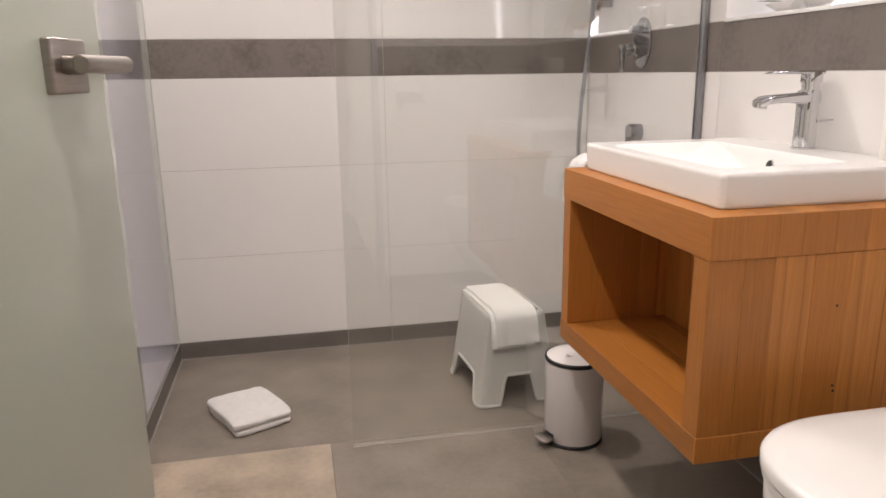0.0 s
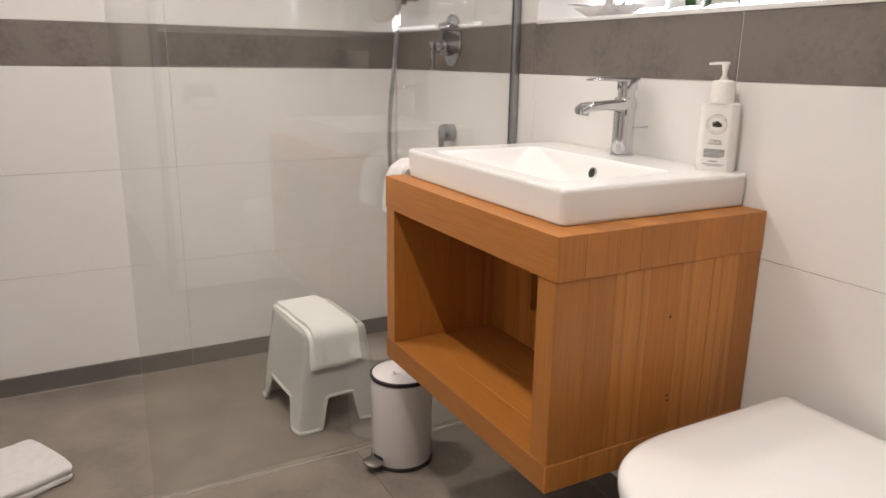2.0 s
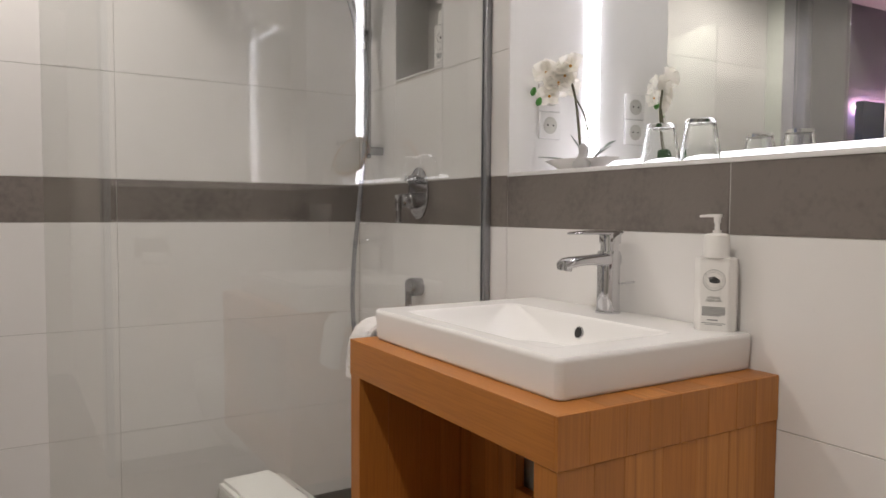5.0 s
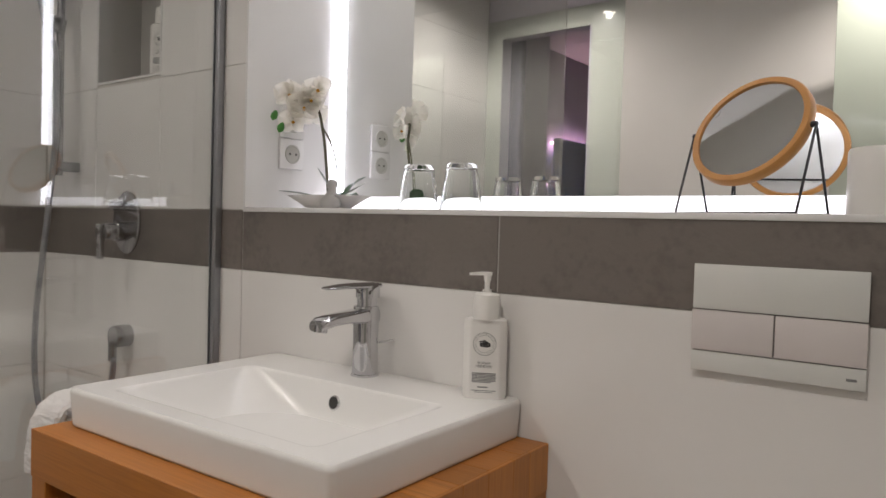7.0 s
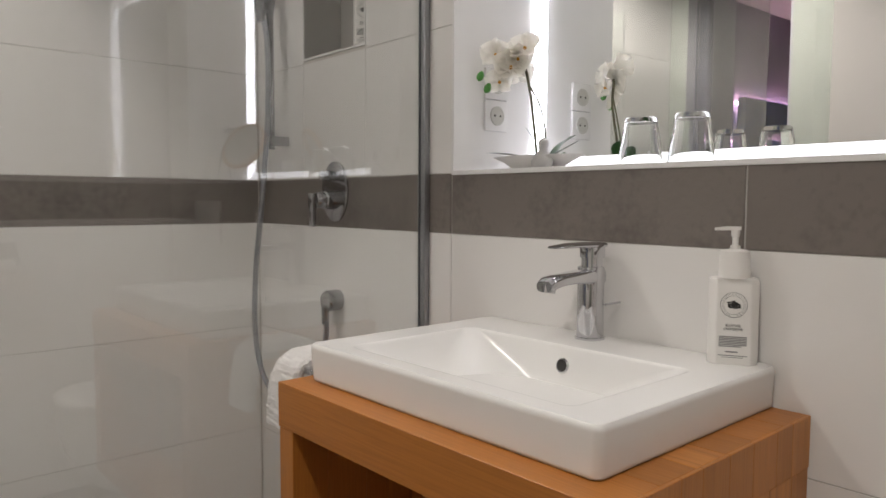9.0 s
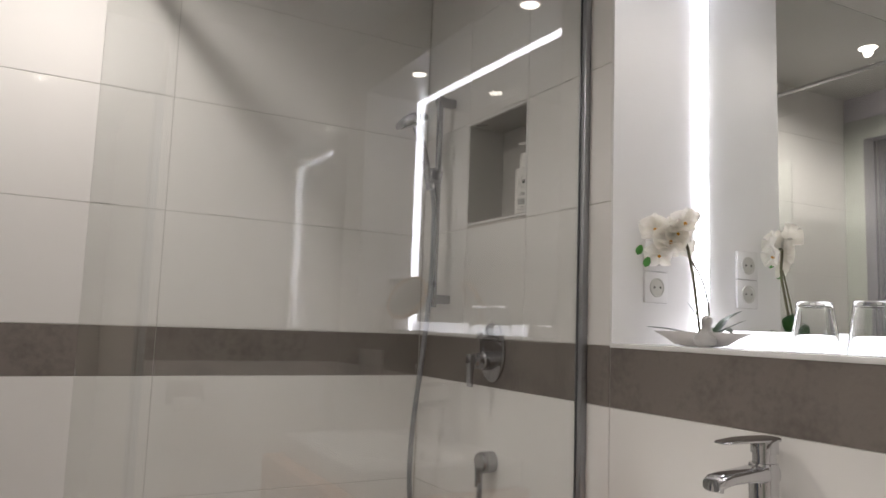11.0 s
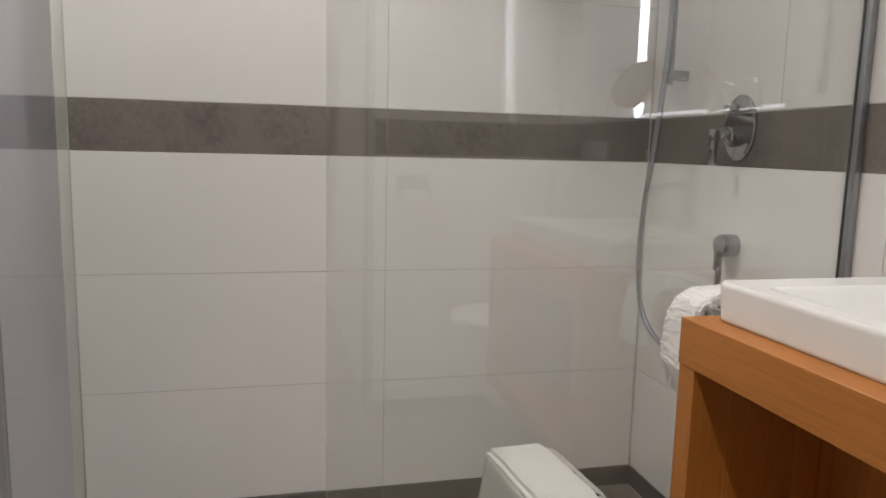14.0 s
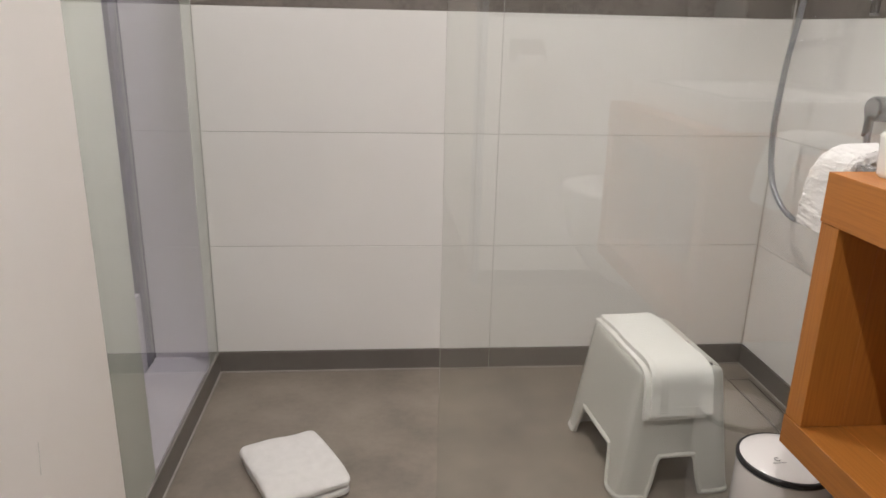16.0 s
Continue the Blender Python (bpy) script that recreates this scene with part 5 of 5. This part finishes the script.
for i, q in enumerate(path):
    d = (path[min(i + 1, len(path) - 1)] - path[max(i - 1, 0)]).normalized()
    nrm = Vector((0, -d.z, d.y))
    if nrm.z < 0 or (abs(nrm.z) < 0.3 and nrm.y > 0):
        nrm = -nrm
    t = i / (len(path) - 1)
    xa, xb = 0.238 + 0.004 * t, 0.372 + 0.018 * t
    ring = []
    m = 14
    for j in range(m + 1):
        x = xa + (xb - xa) * j / m
        ring.append(q + nrm * 0.0055 + Vector((x, 0, 0)))
    for j in range(m, -1, -1):
        x = xa + (xb - xa) * j / m
        ring.append(q - nrm * 0.0055 + Vector((x, 0, 0)))
    rings.append(ring)
part("cloth", jitter(jitter(loft(rings), 0.0022, 14), 0.0012, 60), "linen", stowel)
under = [[v + Vector((-0.012, 0.005, -0.0115)) for v in r] for r in rings]
part("under_layer", jitter(loft([r for r in under]), 0.0015, 26), "linen", stowel)
ends = [[v + Vector((0, -0.0012, 0)) for v in r] for r in rings[-7:]]
part("end_hem", jitter(loft(ends[3:]), 0.0008, 60), "linen", stowel)
bm = bmesh.new()
for i in range(12):
    z = TZ - 0.028 - i * 0.0068
    yv = 2.345 - (TZ - 0.026 - z) * 0.115 - 0.0072
    box(0.266, 0.276, yv - 0.0009, yv + 0.001, z - 0.0007, z + 0.0007, bm=bm)
    box(0.2635, 0.2650, yv - 0.0009, yv + 0.001, z - 0.0023, z + 0.0023, bm=bm)
    box(0.2770, 0.2785, yv - 0.0009, yv + 0.001, z - 0.0023, z + 0.0023, bm=bm)
for i in range(30):
    q = path[min(len(path) - 1, i * (len(path) - 9) // 29)]
    box(0.2520, 0.2535, q.y - 0.004, q.y + 0.004, q.z + 0.0050, q.z + 0.0066, bm=bm)
part("hem_stitch", bm, "stitch", stowel, "ladder stitched hem", soft=False)

# both stand slightly askew to the wall
stool.rotation_euler = (0, 0, radians(4))
spin = Matrix.Translation((cx, cy, 0)) @ Matrix.Rotation(radians(4), 4, "Z") @ Matrix.Translation((-cx, -cy, 0))
stowel.matrix_world = spin @ stowel.matrix_world

# folded mat on the shower floor
mat_towel = thing("folded_towel", (-0.545, 2.450, 0), -64.5, "thick folded white terry bath mat on the floor", "towel")
L2, W2 = 0.123, 0.097


def pad(z0, z1, l, w, dx, dy):
    rs = []
    for z, s in ((z0, 0.94), (z0 + (z1 - z0) * 0.2, 0.99), (z0 + (z1 - z0) * 0.5, 1.0), (z0 + (z1 - z0) * 0.8, 0.985), (z1, 0.93), (z1 + 0.0012, 0.70), (z1 + 0.002, 0.35)):
        rs.append([(x + dx, y + dy, zz) for x, y, zz in rr(-l * s, l * s, -w * s, w * s, z, 0.020, 8)])
    return loft(rs)


bm = pad(0.0, 0.021, L2, W2 - 0.003, 0.003, 0.002)
bmesh.ops.subdivide_edges(bm, edges=[e for e in bm.edges if e.calc_length() > 0.04], cuts=5, use_grid_fill=True)
part("lower_fold", jitter(jitter(bm, 0.005, 10), 0.002, 60), "cloth", mat_towel, local=True)
bm = pad(0.0215, 0.042, L2 + 0.002, W2, 0, 0)
bmesh.ops.subdivide_edges(bm, edges=[e for e in bm.edges if e.calc_length() > 0.04], cuts=5, use_grid_fill=True)
part("upper_fold", jitter(jitter(bm, 0.007, 9), 0.002, 60), "cloth", mat_towel, local=True)

# ---- tiles and joints ----
def tile_mesh(name, w, d, h, material, bevel=0.0009):
    bm = box(0, w, 0, d, 0, h, bevel, 1)
    me = bpy.data.meshes.new(name)
    bmesh.ops.recalc_face_normals(bm, faces=bm.faces)
    bm.to_mesh(me)
    bm.free()
    me.materials.append(M[material])
    return me


TILE_MESHES = {}


def piece(name, parent, x0, x1, y0, y1, z0, z1, material):
    key = (name, round(x1 - x0, 4), round(y1 - y0, 4), round(z1 - z0, 4), material)
    if key not in TILE_MESHES:
        TILE_MESHES[key] = tile_mesh(name, x1 - x0, y1 - y0, z1 - z0, material)
    ob = new(name, TILE_MESHES[key])
    ob.parent = parent
    ob.location = (x0, y0, z0)
    return ob


G = 0.0008


def wall_tiles(parent, axis, face, cols, zs, materials, skip=()):
    """Tiles on a wall: axis 0 for a wall across x (face looks to -x), 1 for one across y; face is the glazed plane."""
    for a, b in zip(cols, cols[1:]):
        for i, (z0, z1) in enumerate(zip(zs, zs[1:])):
            if (i, a) in skip:
                continue
            mt = materials[i]
            if axis == 0:
                piece("tile", parent, face, face + TH, a + G, b - G, z0 + G, z1 - G, mt)
            elif axis == 1:
                piece("tile", parent, a + G, b - G, face, face + TH, z0 + G, z1 - G, mt)
            else:
                piece("tile", parent, a + G, b - G, face - TH, face, z0 + G, z1 - G, mt)


W3, LOW = "tile", ["tile", "tile", "tile"]
wall_tiles(wall_north, 1, NORTH, [WEST, 0.0, EAST], ROWS, LOW + ["band"] + ["tile"] * 4)
wall_tiles(wall_east, 0, EAST, [NOOK - TH, 0.755, 1.412, 2.085, NORTH], ROWS[:4], LOW)
for ends in ([NOOK - TH, 0.755, 1.4112], [1.4128, 2.0845], [2.0857, NORTH]):
    wall_tiles(wall_east, 0, EAST, ends, [1.068, 1.203], ["band"])
wall_tiles(wall_east, 0, EAST, [2.085, 2.417], ROWS[4:], ["tile"] * 4)
wall_tiles(wall_east, 0, EAST, [2.722, NORTH], ROWS[4:], ["tile"] * 4)
for z0, z1 in ((1.203, 1.531), (1.861, 2.190), (1.855, 1.861), (2.190, CEILING_Z)):
    wall_tiles(wall_east, 0, EAST, [2.417, 2.722], [z0, z1], ["tile"])
wall_tiles(wall_east, 0, EAST, [0.797, 1.412, 2.085], [SOFFIT_Z + 0.008, CEILING_Z], ["tile"])
wall_tiles(wall_east, 0, EAST, [NOOK - TH, 0.797], ROWS[4:], ["tile"] * 4)
wall_tiles(wall_south, 2, NOOK, [JAMB_X + 0.021, EAST], [0.067] + ROWS[1:], LOW + ["band"] + ["tile"] * 4)
# skirting
for a, b in ((WEST, 0.0), (0.0, EAST)):
    piece("skirting_tile", wall_north, a + G, b - G, NORTH - 0.004, NORTH + TH, 0.002, 0.066, "skirt")
for a, b in ((NOOK + 0.002, 1.412), (1.412, 2.085), (2.085, NORTH - 0.005)):
    piece("skirting_tile", wall_east, EAST - 0.004, EAST + TH, a + G, b - G, 0.002, 0.066, "skirt")
for a, b in ((2.20, NORTH - 0.006),):
    piece("skirting_tile", wall_west, WEST - 0.010, WEST + 0.004, a, b, 0.002, 0.066, "skirt")
piece("skirting_tile", wall_south, JAMB_X + 0.022, EAST - 0.006, NOOK - TH, NOOK + 0.004, 0.002, 0.066, "skirt")
# silicone beads
bead = tagged(part("trim", box(WEST + 0.004, EAST - 0.004, NORTH - 0.009, NORTH - 0.004, -0.003, 0.003), "silicone", soft=False), "pale silicone bead at the skirting", "trim", "", "structure")
part("bead", box(WEST + 0.004, WEST + 0.009, 2.20, NORTH - 0.009, -0.003, 0.003), "silicone", bead, soft=False)
part("bead", box(EAST - 0.009, EAST - 0.004, NOOK, NORTH - 0.009, -0.003, 0.003), "silicone", bead, soft=False)
part("bead", box(EAST - 0.004, EAST - 0.001, NORTH - 0.004, NORTH - 0.001, 0.067, CEILING_Z), "pale_grout", bead, soft=False)
part("bead", box(-0.229, EAST - 0.009, GLASS_Y - 0.008, GLASS_Y - 0.0035, -0.004, 0.0015), "silicone", bead, soft=False)
# floor tiles; the west column carries lamp light in its colour
xs = [-0.83, -0.294, 0.318, EAST]
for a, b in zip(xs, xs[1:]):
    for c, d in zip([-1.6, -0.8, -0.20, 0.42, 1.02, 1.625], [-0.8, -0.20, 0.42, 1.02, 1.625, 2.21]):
        piece("floor_tile", floor, a + G, b - G, c + G, d - G, -0.012, 0.0, "floor_lit" if a < -0.5 else "floor")
for a, b in ((-0.83, 0.735),):
    piece("floor_tile", floor, a + G, b - G, 2.21 + G, NORTH, -0.012, 0.0, "floor")
for a, b, c, d in ((0.735, EAST, 2.89, NORTH), (0.735, EAST, 2.21, 2.30), (0.806, EAST, 2.30, 2.89)):
    piece("floor_tile", floor, a + G, b - G, c + G, d - G, -0.012, 0.0, "floor")
piece("drain_tile", floor, 0.740, 0.801, 2.306, 2.884, -0.012, 0.0, "floor")
